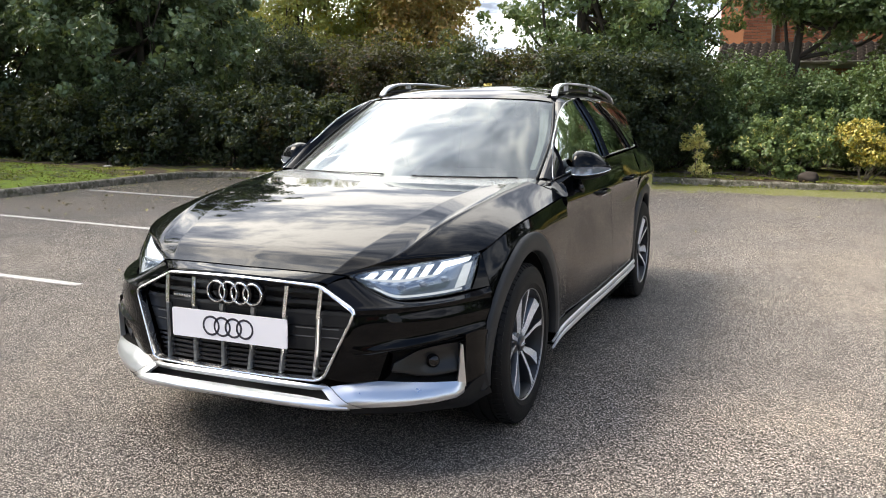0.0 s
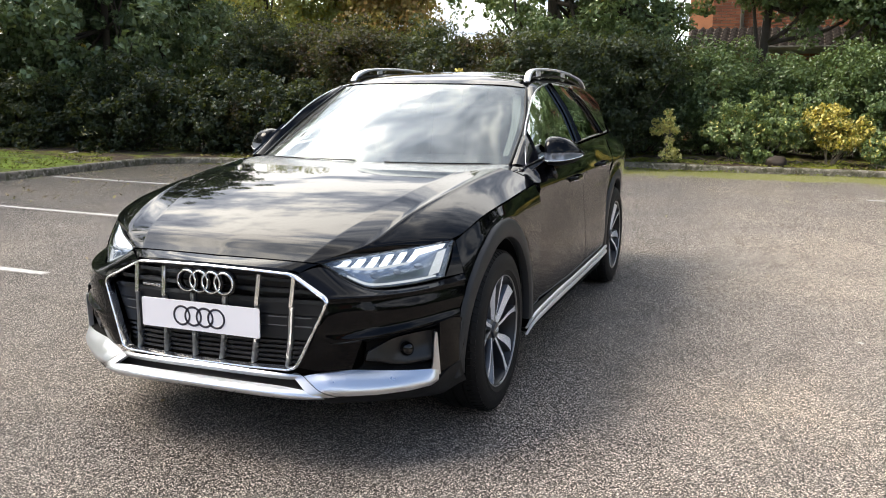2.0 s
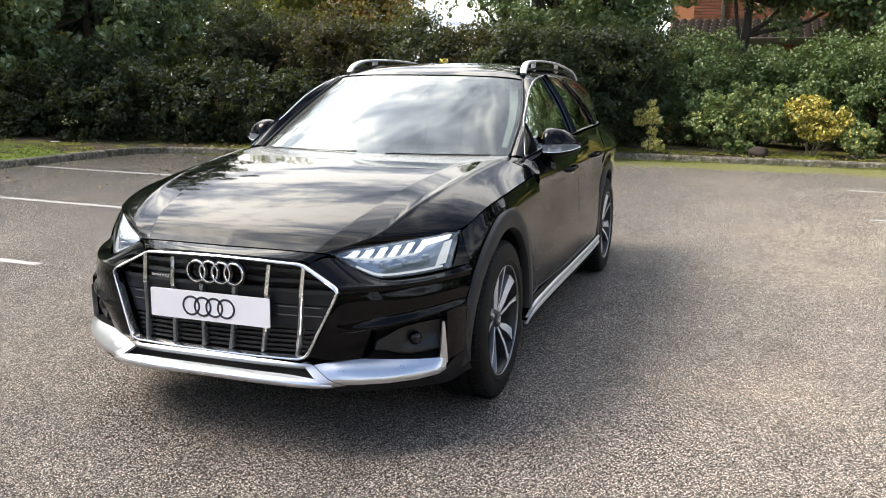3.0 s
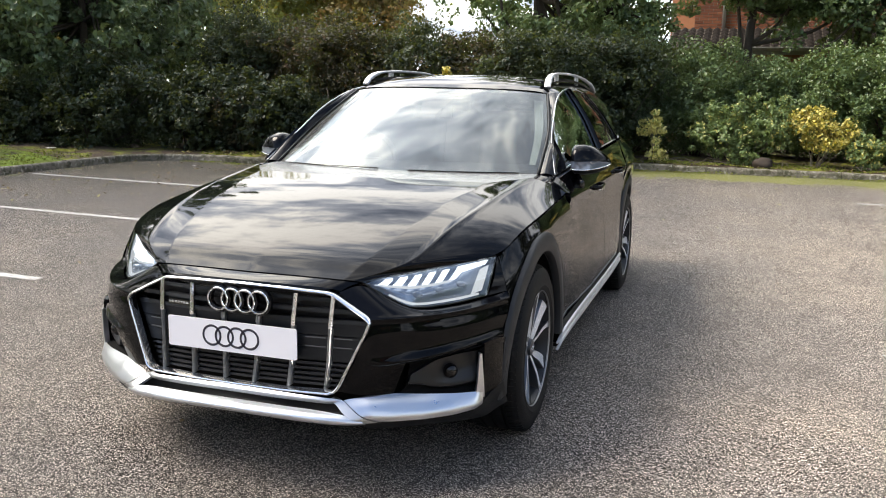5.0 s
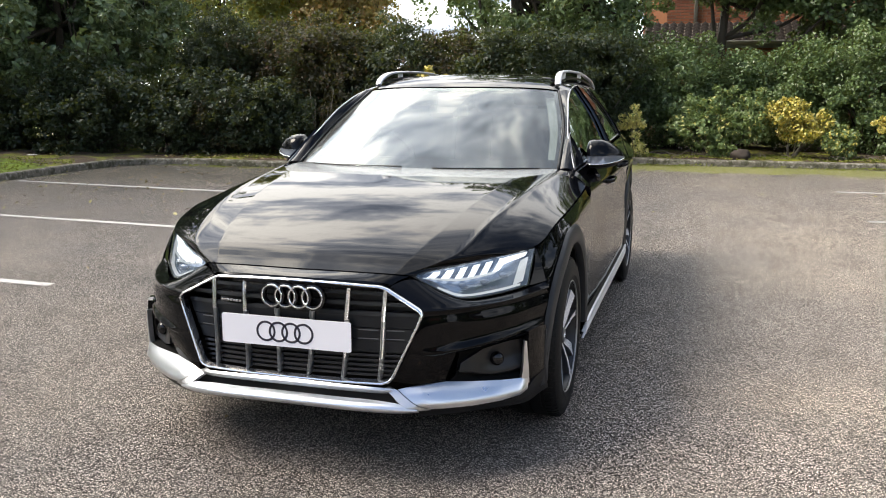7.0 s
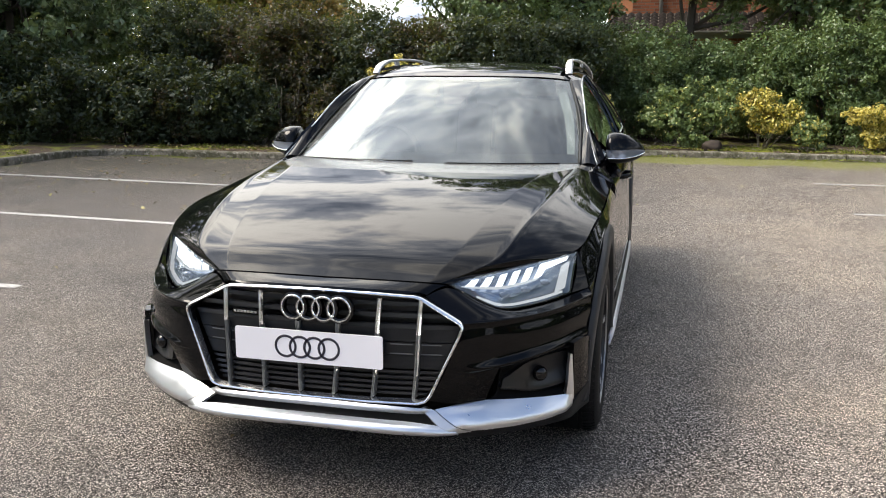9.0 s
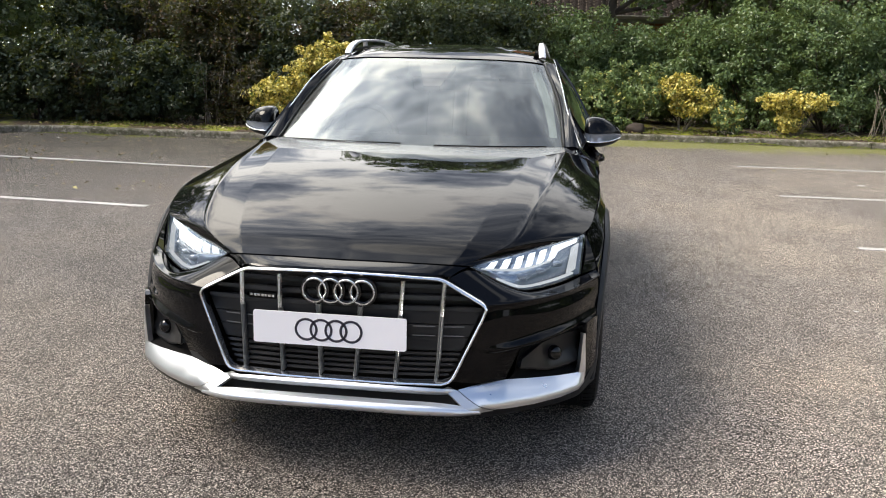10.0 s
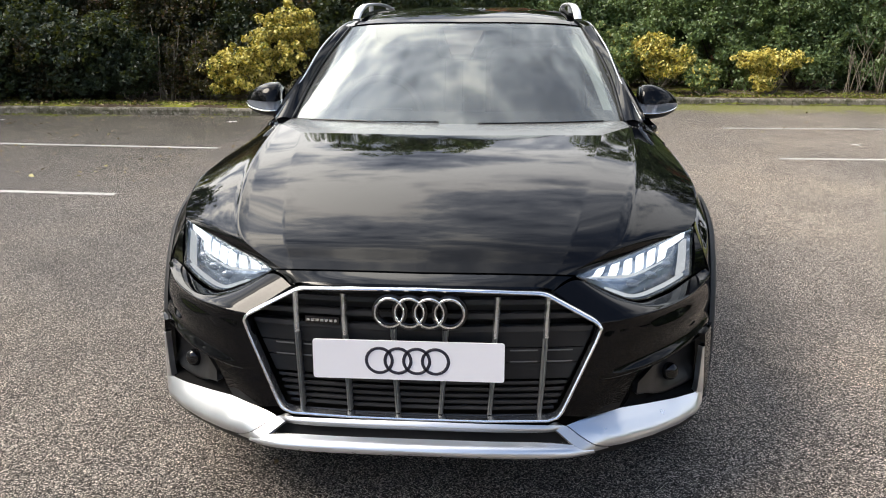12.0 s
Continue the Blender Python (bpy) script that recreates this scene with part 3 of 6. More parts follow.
    panel("silver_skirt", lattice(skirt, 36, 14, .85), SILVER, car, "silver painted bumper corner skirt", 0.02, True, s)
    strip = [
        [(.372, -.004, .352), (.398, .006, .349), (.440, -.002, .322), (.480, -.002, .298), (.522, .026, .278)],
        [(.345, -.010, .344), (.372, -.006, .340), (.412, -.018, .312), (.445, -.022, .292), (.480, .004, .276)],
    ]
    panel("skirt_strip", lattice(strip, 20, 5), SATIN, car, "", 0.012, True, s)
    low = [
        [(.480, .010, .276), (.566, .056, .277), (.655, .122, .274), (.742, .194, .277), (.806, .262, .288), (.842, .330, .335), (.868, .400, .352)],
        [(.480, .030, .250), (.566, .080, .250), (.655, .145, .250), (.742, .220, .250), (.806, .285, .262), (.842, .350, .300), (.868, .415, .315)],
        [(.480, .15, .215), (.566, .18, .215), (.655, .24, .215), (.742, .31, .215), (.806, .37, .22), (.84, .42, .24), (.866, .47, .25)],
    ]
    panel("lower_valance", lattice(low, 30, 8), PLASTIC, car, "", 0.01, True, s)
    # washer flap
    flap = smooth_curve([(.630, .146, .618), (.665, .172, .622), (.690, .196, .618), (.680, .192, .597), (.645, .162, .594), (.630, .146, .618)], 28)
    v, f = tube(flap + np.array((.002, -.012, -.008)), 0.0010, 5)
    if s < 0:
        v, f = mirrored(v, f)
    piece("washer_flap", v, f, GLOSS, car)


both(bumper_side)

# --- lower centre lip
LIP_A = [[(0, -.030, .364), (.2, -.025, .361), (.36, -.008, .355), (.395, .004, .351)], [(0, -.040, .352), (.2, -.034, .350), (.35, -.016, .345), (.378, -.006, .342)], [(0, -.036, .341), (.2, -.030, .339), (.34, -.012, .335), (.368, -.002, .334)]]
panel("lower_grille_strip", lattice([full(r) for r in LIP_A], 41, 7), SATIN, car, "satin silver strip under the grille", 0.014, True)
LIP_B = [[(0, -.050, .322), (.2, -.046, .320), (.34, -.034, .316), (.42, -.020, .305), (.47, -.002, .290)],
         [(0, -.078, .314), (.2, -.072, .311), (.34, -.058, .304), (.42, -.036, .295), (.478, -.004, .284)],
         [(0, -.088, .300), (.2, -.081, .297), (.34, -.064, .291), (.42, -.040, .285), (.482, -.003, .278)],
         [(0, -.080, .287), (.2, -.074, .284), (.34, -.056, .279), (.42, -.032, .275), (.482, .005, .271)],
         [(0, -.03, .270), (.2, -.03, .268), (.34, -.01, .264), (.42, .01, .262), (.48, .04, .262)]]
panel("front_lip", lattice([full(r) for r in LIP_B], 41, 18), SILVER, car, "silver painted lower lip", 0.01, True)
LIP_C = [[(0, -.020, .345), (.2, -.015, .343), (.36, .003, .338), (.47, .03, .30)], [(0, -.012, .300), (.2, -.008, .300), (.36, .010, .296), (.47, .04, .28)]]
panel("lip_shadow_gap", lattice([full(r) for r in LIP_C], 31, 4), MESH, car, "", 0.004, True)

# --- grille
FRAME_HALF = [(0, .022, .724), (.18, .030, .720), (.325, .052, .711), (.345, .056, .704), (.478, .040, .636), (.487, .038, .622), (.476, .034, .590),
              (.392, .000, .402), (.378, -.006, .381), (.350, -.010, .372), (.18, -.017, .368), (0, -.020, .368)]


def straight(pts, n):
    p = np.array(pts, float)
    d = np.r_[0, np.cumsum(np.linalg.norm(np.diff(p, axis=0), axis=1))]
    at = np.linspace(0, d[-1], n)
    return np.stack([np.interp(at, d, p[:, k]) for k in range(3)], axis=1)


ring = [(-x, y, z) for x, y, z in FRAME_HALF[-2:0:-1]] + FRAME_HALF[:]
ring = straight(ring + ring[:1], 181)[:-1]
centre = np.array((0, 0, .54))


def swept_ring(path, prof):
    """Sweeps a profile of (outwards in the plane of x and z, forwards) along a closed ring."""
    t = np.roll(path, -1, 0) - np.roll(path, 1, 0)
    out = np.stack([t[:, 2], 0 * t[:, 0], -t[:, 0]], axis=1)
    out /= np.linalg.norm(out, axis=1, keepdims=True)
    sign = np.sign(((path - centre) * out).sum(1)).mean()
    g = np.array([path + sign * o * out + np.array((0, -fw, 0)) for o, fw in prof])
    g = np.concatenate([g, g[:1]])
    return sheet(g, flip=sign < 0, close_u=True)


v, f = swept_ring(ring, [(-.0055, -.030), (-.0055, .002), (-.004, .0060), (-.001, .0075), (.0028, .0060), (.005, .002), (.0055, -.030)])
v = v.copy()
v[:, 1] -= .004
piece("grille_frame", v, f, BAR, car, "bright chrome six-sided grille surround", True, 40)


def frame_x(z):
    """Half width of the grille opening at a height."""
    pts = [(.372, .340), (.381, .372), (.402, .386), (.590, .470), (.622, .480), (.636, .472), (.704, .342), (.711, .325), (.72, .1)]
    return float(np.interp(z, [p[0] for p in pts], [p[1] for p in pts])) - .008


def grille_y(x, z):
    """Depth of the grille's face at a place: bowed in plan, and leaning back at the top."""
    return .010 + .045 * (abs(x) / .48) ** 2.2 + np.interp(z, [.37, .48, .60, .72], [-.014, .000, .004, .022])


def face_strip(z0, z1, back, name, mat, thick=.006, label="", x_in=0.0, parent=None, drop=0.0):
    """A strip of the grille between two heights, following its bow."""
    zs = (z0, z1)
    g = []
    for z, dy in ((z0, thick + drop), (z0, 0), (z1, 0 + drop), (z1, thick + drop)):
        hx = frame_x((z0 + z1) / 2 if abs(z1 - z0) < .03 else z)
        g.append([(x, grille_y(x, z) + back + dy, z) for x in np.linspace(-hx, hx, 41)])
    v_, f_ = sheet(np.array(g), flip=False)
    return piece(name, v_, f_, mat, parent or car, label, True, 40)


back_rows = [[(x, grille_y(x, z) + .075, z) for x in np.linspace(-frame_x(z) - .02, frame_x(z) + .02, 31)] for z in np.linspace(.365, .728, 12)]
v, f = sheet(np.array(back_rows))
piece("grille_backing", v, f, MESH, car)
for z in (.684, .646, .610):
    face_strip(z - .0065, z + .0065, .012, "grille_slat", SLAT, .034)
for k, (z0, z1) in enumerate(((.560, .603), (.517, .557), (.470, .514))):
    face_strip(z0, z1, .014, "grille_panel", PANEL, .02)
for z in (.457, .439, .421, .403, .386):
    face_strip(z - .0042, z + .0042, .018, "fine_slat", SLAT, .016)
for z in (.552, .520):
    for xa, xb in ((-.405, -.352), (-.325, -.295), (.245, .32), (.345, .415)):
        lim = frame_x(z) - .012
        xa, xb = max(xa, -lim), min(xb, lim)
        g = np.array([[(x, grille_y(x, z) + .010, z + dz) for x in np.linspace(xa, xb, 8)] for dz in (-.0022, .0022)])
        v, f = sheet(g)
        piece("panel_groove", v, f, GROOVE, car)
for x in (-.34, -.204, -.07, .07, .204, .34):
    top = .703 if abs(x) > .1 else .612
    for nm, za, zb, mat, w_ in (("chrome_bar", .590, top, BAR, .0080), ("grey_bar", .452, .590, GREY_BAR, .0068), ("grey_bar_foot", .376, .452, GREY_BAR, .0060)):
        if abs(x) < .1 and nm == "chrome_bar":
            mat = GREY_BAR
        zs = np.linspace(za, zb, 8)
        g = []
        for z in zs:
            y0 = grille_y(x, z) - (.004 if nm == "chrome_bar" else .002)
            xx = x + np.interp(z, [.37, .452, .59, .71], [-.012, -.006, 0, .006]) * np.sign(x)
            g.append([(xx - w_, y0 + .030, z), (xx - w_, y0 + .002, z), (xx - w_ * .45, y0 - .004, z), (xx, y0 + .0005, z), (xx + w_ * .45, y0 - .004, z), (xx + w_, y0 + .002, z), (xx + w_, y0 + .030, z)])
        v, f = sheet(np.array(g))
        piece(nm, v, f, mat, car, "", True, 30)


def ring_mesh(cx, cz, y, R, r, depth, steps=48):
    g = []
    for rr, dy in ((R - r, depth), (R - r, .002), (R - r * .6, 0), (R + r * .6, 0), (R + r, .002), (R + r, depth)):
        g.append([(cx + rr * math.cos(a), y + dy, cz + rr * math.sin(a)) for a in np.linspace(0, 2 * math.pi, steps, endpoint=False)])
    return sheet(np.array(g), flip=True, close_u=True)


for k in range(4):
    cx = .0025 + (k - 1.5) * .0535
    v, f = ring_mesh(cx, .664, -.008 + .0015 * (k % 2), .0388, .0036, .028)
    piece("emblem_ring", v, f, CHROME, car, "chrome emblem ring", True, 40)
    v, f = ring_mesh(cx, .664, .000, .0405, .0075, .02)
    piece("emblem_base", v, f, GLOSS, car, "", True, 40)
g = np.array([[(x, grille_y(x, z) + .008, z) for x in np.linspace(-.318, -.222, 6)] for z in (.614, .633)])
v, f = shell(g, .008, False)
piece("badge_plaque", v, f, GLOSS, car, "small black badge plaque", True, 40)
for k in range(7):
    x = -.309 + k * .0130
    part("badge_bar", block((.0085, .002, .0075), (x, grille_y(x, .624) + .0065, .624), .0006), CHROME, car)

# --- number plate, off centre, with four plain rings
plate = new("number_plate")
plate.parent = car
plate.location = (-.029, -.003, .528)
tagged(plate, "white plastic show plate with four dark rings")
bm = bmesh.new()
outline = []
for cx, cz, a0 in ((.253, .049, 0), (-.253, .049, 90), (-.253, -.049, 180), (.253, -.049, 270)):
    for k in range(5):
        a = radians(a0 + k * 22.5)
        outline.append((cx + .007 * math.cos(a), 0, cz + .0065 * math.sin(a)))
fc = bm.faces.new([bm.verts.new(p) for p in outline])
ex = bmesh.ops.extrude_face_region(bm, geom=[fc])
bmesh.ops.translate(bm, verts=[e for e in ex["geom"] if isinstance(e, bmesh.types.BMVert)], vec=(0, .005, 0))
bmesh.ops.recalc_face_normals(bm, faces=bm.faces[:])
part("plate_board", bm, PLATE, plate)
for k in range(4):
    v, f = ring_mesh(-.002 + (k - 1.5) * .0508, -.001, -.0016, .0352, .0047, .0016)
    piece("printed_ring", v, f, INK, plate, "dark printed ring", True, 40)
part("plate_mount", block((.44, .045, .07), (0, .026, 0), .004), PLASTIC, plate)

# three shallow scallops along the lower edge of the lip
for xc in (-.24, 0, .24):
    pts_ = []
    for dx, z in ((-.085, .2825), (-.062, .2925), (0, .2935), (.062, .2925), (.085, .2825)):
        x = xc + dx
        pts_.append((x, float(np.interp(abs(x), [0, .2, .34], [-.0855, -.0795, -.0625])), z))
    v, f = tube(smooth_curve(pts_, 24), .0011, 5)
    piece("lip_scallop", v, f, GROOVE, car)

# --- headlamps
LAMP_TOP = [(.419, .121, .741), (.480, .166, .757), (.560, .232, .769), (.640, .312, .780), (.720, .392, .791), (.802, .484, .801)]
LAMP_LOW = [(.421, .123, .738), (.468, .136, .712), (.530, .146, .684), (.592, .168, .660), (.700, .288, .655), (.792, .410, .668)]


def lamp(s):
    top, low = smooth_curve(LAMP_TOP, 36), smooth_curve(LAMP_LOW, 36)
    mid = (top + low) / 2
    mid[:, 0] += .012 * np.sin(np.linspace(0, math.pi, 36))
    mid[:, 1] -= .016 * np.sin(np.linspace(0, math.pi, 36))
    g = np.stack([smooth_curve([low[j], mid[j], top[j]], 14) for j in range(36)], axis=1)
    g[:, :, 0] *= s
    nrm = grid_normals(g)
    nrm *= np.sign(-nrm[7, 18, 1])

    def at(u, t, inward=0.0):
        """A place on the lamp: u from the inner tip outwards, t upwards, sunk by inward."""
        a, b = u * 35, t * 13
        i, j = min(int(b), 12), min(int(a), 34)
        fa, fb = a - j, b - i
        def lerp(q):
            return (q[i, j] * (1 - fa) + q[i, j + 1] * fa) * (1 - fb) + (q[i + 1, j] * (1 - fa) + q[i + 1, j + 1] * fa) * fb
        return lerp(g) - lerp(nrm) * inward

    head = new("headlamp")
    head.parent = car
    tagged(head, "clear headlamp with white daylight strips")
    flip = s < 0
    bowl_in = np.stack([[at(.012 + .976 * u, .03 + .94 * t, .040) for u in np.linspace(0, 1, 24)] for t in np.linspace(0, 1, 8)])
    v, f = sheet(bowl_in, flip)
    piece("lamp_bowl", v, f, BOWL, head, "silvered lamp reflector")
    border = [at(u, 0.0, .004) for u in np.linspace(0, 1, 40)] + [at(1, t, .004) for t in np.linspace(0, 1, 10)[1:]] + [at(u, 1.0, .004) for u in np.linspace(1, 0, 40)[1:]] + [at(0, t, .004) for t in np.linspace(1, 0, 6)[1:-1]]
    inner = [at(min(max(u, .012), .988), .03, .040) for u in np.linspace(0, 1, 40)] + [at(.988, .03 + .94 * t, .040) for t in np.linspace(0, 1, 10)[1:]] + [at(min(max(u, .012), .988), .97, .040) for u in np.linspace(1, 0, 40)[1:]] + [at(.012, .03 + .94 * t, .040) for t in np.linspace(1, 0, 6)[1:-1]]
    v, f = sheet(np.array([border, inner]), not flip, close_u=True)
    piece("lamp_wall", v, f, BOWL, head)
    v, f = tube(np.array(border), .0038, 6, close=True)
    piece("lamp_seal", v, f, GLOSS, head)
    v, f = sheet(g, flip)
    ob = piece("lamp_lens", v, f, LENS, head, "clear lens")
    ob.visible_shadow = False

    def strip(name, quad, mat, inward=.012, n=8, depth=.012):
        """A raised light guide over a four-cornered stretch of the lamp."""
        (ua, ta), (ub, tb), (uc, tc), (ud, td) = quad
        rows = []
        for q in np.linspace(0, 1, 4):
            rows.append([at((ua * (1 - p_) + ub * p_) * (1 - q) + (ud * (1 - p_) + uc * p_) * q, (ta * (1 - p_) + tb * p_) * (1 - q) + (td * (1 - p_) + tc * p_) * q, inward) for p_ in np.linspace(0, 1, n)])
        v_, f_ = shell(np.array(rows), depth, flip)
        piece(name, v_, f_, mat, head, "", True, 40)

    for k in range(5):
        u0 = .115 + .105 * k
        t0 = .60 + .012 * k
        strip("daylight_strip", ((u0, t0), (u0 + .055, t0 + .01), (u0 + .105, .93), (u0 + .050, .93)), DRL)
    strip("daylight_strip", ((.640, .64), (.700, .66), (.760, .90), (.700, .93)), DRL)
    strip("daylight_strip", ((.700, .80), (.930, .85), (.945, .95), (.700, .95)), DRL)
    strip("light_guide", ((.875, .12), (.955, .16), (.965, .80), (.905, .76)), LED)
    strip("light_guide", ((.20, .055), (.52, .055), (.52, .10), (.20, .13)), LED, .010)
    strip("light_guide", ((.52, .055), (.93, .06), (.93, .11), (.52, .10)), LED, .010)
    strip("divider_blade", ((.09, .50), (.66, .585), (.66, .625), (.09, .54)), LED, .008)
    for u, t in ((.42, .36), (.60, .38), (.77, .45)):
        c = at(u, t, .034)
        bm = bmesh.new()
        bmesh.ops.create_uvsphere(bm, u_segments=16, v_segments=10, radius=.015, matrix=Matrix.Translation(c) @ Matrix.Diagonal((1.4, .6, .8, 1)))
        part("projector_lens", bm, OPTIC, head, "", True)


both(lamp)

# --- front wing, arch trim, doors, rear quarter
def arc(cy, r, a):
    """Place on a wheel arch: a in degrees, 0 at the front, 90 on top, 180 at the rear."""
    return cy - r * math.cos(radians(a)), HUB_Z + r * math.sin(radians(a))


WING_TOP = [(.808, .492, .798), (.848, .690, .860), (.862, .850, .882), (.866, 1.00, .894), (.867, 1.15, .906), (.866, 1.28, .915), (.864, 1.40, .922), (.862, 1.505, .927)]
WING_SHO = [(.832, .474, .735), (.864, .640, .805), (.878, .850, .850), (.883, 1.02, .852), (.885, 1.17, .846), (.885, 1.30, .842), (.884, 1.41, .842), (.883, 1.505, .842)]
WING_LOW = [(.862, .461, .640), (.878, .600, .745), (.886, .840, .822), (.889, 1.02, .800), (.889, 1.20, .690), (.888, 1.318, .530), (.886, 1.352, .345), (.884, 1.505, .300)]
wing_mid = [tuple((np.array(a) + np.array(b)) / 2 + np.array((.004, 0, 0))) for a, b in zip(WING_SHO, WING_LOW)]
BELT = [(.790, 1.560, 1.006), (.826, 2.00, 1.046), (.838, 2.45, 1.071), (.838, 2.90, 1.085), (.828, 3.30, 1.090), (.796, 3.70, 1.088), (.722, 4.06, 1.082)]
ARCH = [(.790, 1.560, 1.006), (.722, 1.775, 1.152), (.683, 2.00, 1.278), (.650, 2.22, 1.358), (.632, 2.46, 1.400), (.618, 2.76, 1.411), (.618, 3.10, 1.395), (.634, 3.45, 1.340), (.668, 3.80, 1.222), (.722, 4.06, 1.082)]


def belt_at(y):
    b = np.array(BELT)
    return float(np.interp(y, b[:, 1], b[:, 0])), float(np.interp(y, b[:, 1], b[:, 2]))


def door_grid(y_at, z_low, nu):
    """Rows down the side; y_at(z) gives the front and rear edge of the door at a height."""
    zs = np.concatenate([np.linspace(1.0, .925, 5)[:-1], np.linspace(.925, .850, 8)[:-1], np.linspace(.85, z_low, 16)])
    rows = []
    for k, q in enumerate(zs):
        ya, yb = y_at(q)
        row = []
        for y in np.linspace(ya, yb, nu):
            bx, bz = belt_at(min(max(y, 1.56), 4.06))
            zz = q if k else q
            top = bz - .012
            if q >= .925:
                zz = .925 + (top - .925) * (q - .925) / .075
            x = np.interp(zz, [.29, .36, .45, .58, .72, .82, .872, .898, .925, top - .05, top], [.878, .886, .890, .889, .882, .880, .882, .887, .881, bx + .024, bx + .008])
            # the door is drawn in below its shoulder and swells towards the sill
            swell = np.interp(zz, [.29, .36, .45, .58, .72, .82, .872, .89], [.004, .007, .007, .001, -.007, -.010, -.006, 0])
            x += swell * np.interp(y, [1.5, 1.8, 3.05, 3.35], [.15, 1, 1, .15])
            taper = np.interp(y, [1.5, 2.2, 3.4, 4.2, 4.7], [-.006, .005, .006, -.012, -.06])
            row.append((x + taper, y, zz))
        rows.append(row)
    return np.array(rows)


SILL = [(.886, 1.33, .312), (.890, 1.60, .316), (.892, 2.4, .324), (.892, 3.0, .332), (.888, 3.235, .337)]


def body_side(s):
    g = lattice([WING_TOP, WING_SHO, wing_mid, WING_LOW], 56, 26)
    panel("front_wing", g, PAINT, car, "", 0.02, True, s, 70)
    head_edge = [[(.804, .490, .797), (.832, .475, .735), (.849, .468, .678)], [(.802, .486, .797), (.806, .448, .730), (.796, .414, .668)]]
    panel("wing_front_edge", lattice(head_edge, 10, 4), PAINT, car, "", 0.01, s > 0 and False or True, s)
    # arch trims
    for cy, a0, a1, nm in ((WHEEL_F, -8, 186, "front_arch_trim"), (WHEEL_R, -6, 190, "rear_arch_trim")):
        g = []
        for r, x in ((.490, .880), (.487, .893), (.476, .900), (.424, .904), (.410, .899), (.404, .885), (.405, .868)):
            row = []
            for a in np.linspace(a0, a1, 48):
                y, z = arc(cy - .006, r, a)
                dx = np.interp(a, [a0, 25, 60, 120, 186], [-.040, -.022, 0, .0, .0] if cy < 2 else [0, 0, 0, -.020, -.085])
                row.append((x + dx, y, max(z, .262 if cy < 2 else .27)))
            g.append(row)
        panel(nm, np.array(g), CLADDING, car, "satin grey plastic wheel-arch trim", 0.003, False, s, 45)
        ln = []
        for x in (.862, .60):
            ln.append([(x, *arc(cy, .404, a)) for a in np.linspace(-12, 192, 30)])
        v, f = sheet(np.array(ln), True)
        v2, f2 = mirrored(v, f) if s < 0 else (v, f)
        piece("wheel_liner", v2, f2, LINER, car)
        cap_pts = [(.60, cy, HUB_Z)] + [(.60, *arc(cy, .404, a)) for a in np.linspace(-12, 192, 30)]
        fc = [(0, i, i + 1) for i in range(1, 30)]
        v2, f2 = mirrored(cap_pts, fc) if s < 0 else (cap_pts, fc)
        piece("inner_liner", v2, f2, LINER, car)
    # front trim wedge below the bumper cheek
    wedge = [[(.872, .440, .512), (.872, .436, .46), (.872, .432, .40), (.871, .436, .34), (.868, .446, .285)], [(.866, .400, .50), (.866, .396, .44), (.866, .392, .385), (.864, .396, .352), (.862, .408, .315)]]
    panel("arch_wedge", lattice(wedge, 12, 5), CLADDING, car, "", 0.02, True, s)
    d1 = door_grid(lambda z: (1.509 + (0 if z < .93 else .0), 2.560 + .09 * max(0, z - .9) / .1 * .2), .322, 34)
    door = panel("front_door", d1, PAINT, car, "glossy black front door", 0.02, True, s, 60)
    d2 = door_grid(lambda z: (2.568 + .02 * max(0, z - .9), float(np.interp(z, [.30, .45, .62, .78, .90, 1.0], [3.205, 3.208, 3.260, 3.390, 3.47, 3.52]))), .328, 30)
    door2 = panel("rear_door", d2, PAINT, car, "glossy black rear door", 0.02, True, s, 60)
    for dr, y0, z0 in ((door, 2.13, .890), (door2, 2.95, .912)):
        hx = .886
        path = smooth_curve([(hx - .004, y0, z0), (hx + .030, y0 + .030, z0 + .001), (hx + .036, y0 + .095, z0 + .003), (hx + .032, y0 + .165, z0 + .004), (hx - .004, y0 + .195, z0 + .004)], 18)
        v, f = tube(path, .0115, 10, (.75, 1.15))
        if s < 0:
            v, f = mirrored(v, f)
        piece("door_handle", v, f, PAINT, dr, "black door handle with a bright lower edge")
        v, f = tube(path[2:-2] + np.array((.004, 0, -.010)), .0035, 6)
        if s < 0:
            v, f = mirrored(v, f)
        piece("handle_trim", v, f, CHROME, dr)
    # rear quarter round the rear arch
    q_top = [(.826, 3.47, 1.078), (.805, 3.70, 1.075), (.770, 3.95, 1.072), (.745, 4.15, 1.068), (.735, 4.35, 1.05), (.720, 4.52, 1.02), (.700, 4.62, .99)]
    q_sho = [(.891, 3.47, .905), (.889, 3.62, .915), (.884, 3.85, .925), (.866, 4.08, .925), (.840, 4.30, .92), (.800, 4.52, .90), (.740, 4.64, .88)]
    q_mid = [(.884, 3.36, .79), (.888, 3.55, .855), (.889, 3.78, .86), (.872, 3.98, .82), (.838, 4.20, .74), (.795, 4.48, .70), (.735, 4.68, .68)]
    q_low = [(.888, 3.290, .610), (.892, 3.45, .765), (.893, 3.69, .824), (.872, 3.92, .765), (.838, 4.10, .610), (.800, 4.20, .36), (.720, 4.66, .34)]
    panel("rear_quarter", lattice([q_top, q_sho, q_mid, q_low], 44, 20), PAINT, car, "", 0.02, True, s, 60)
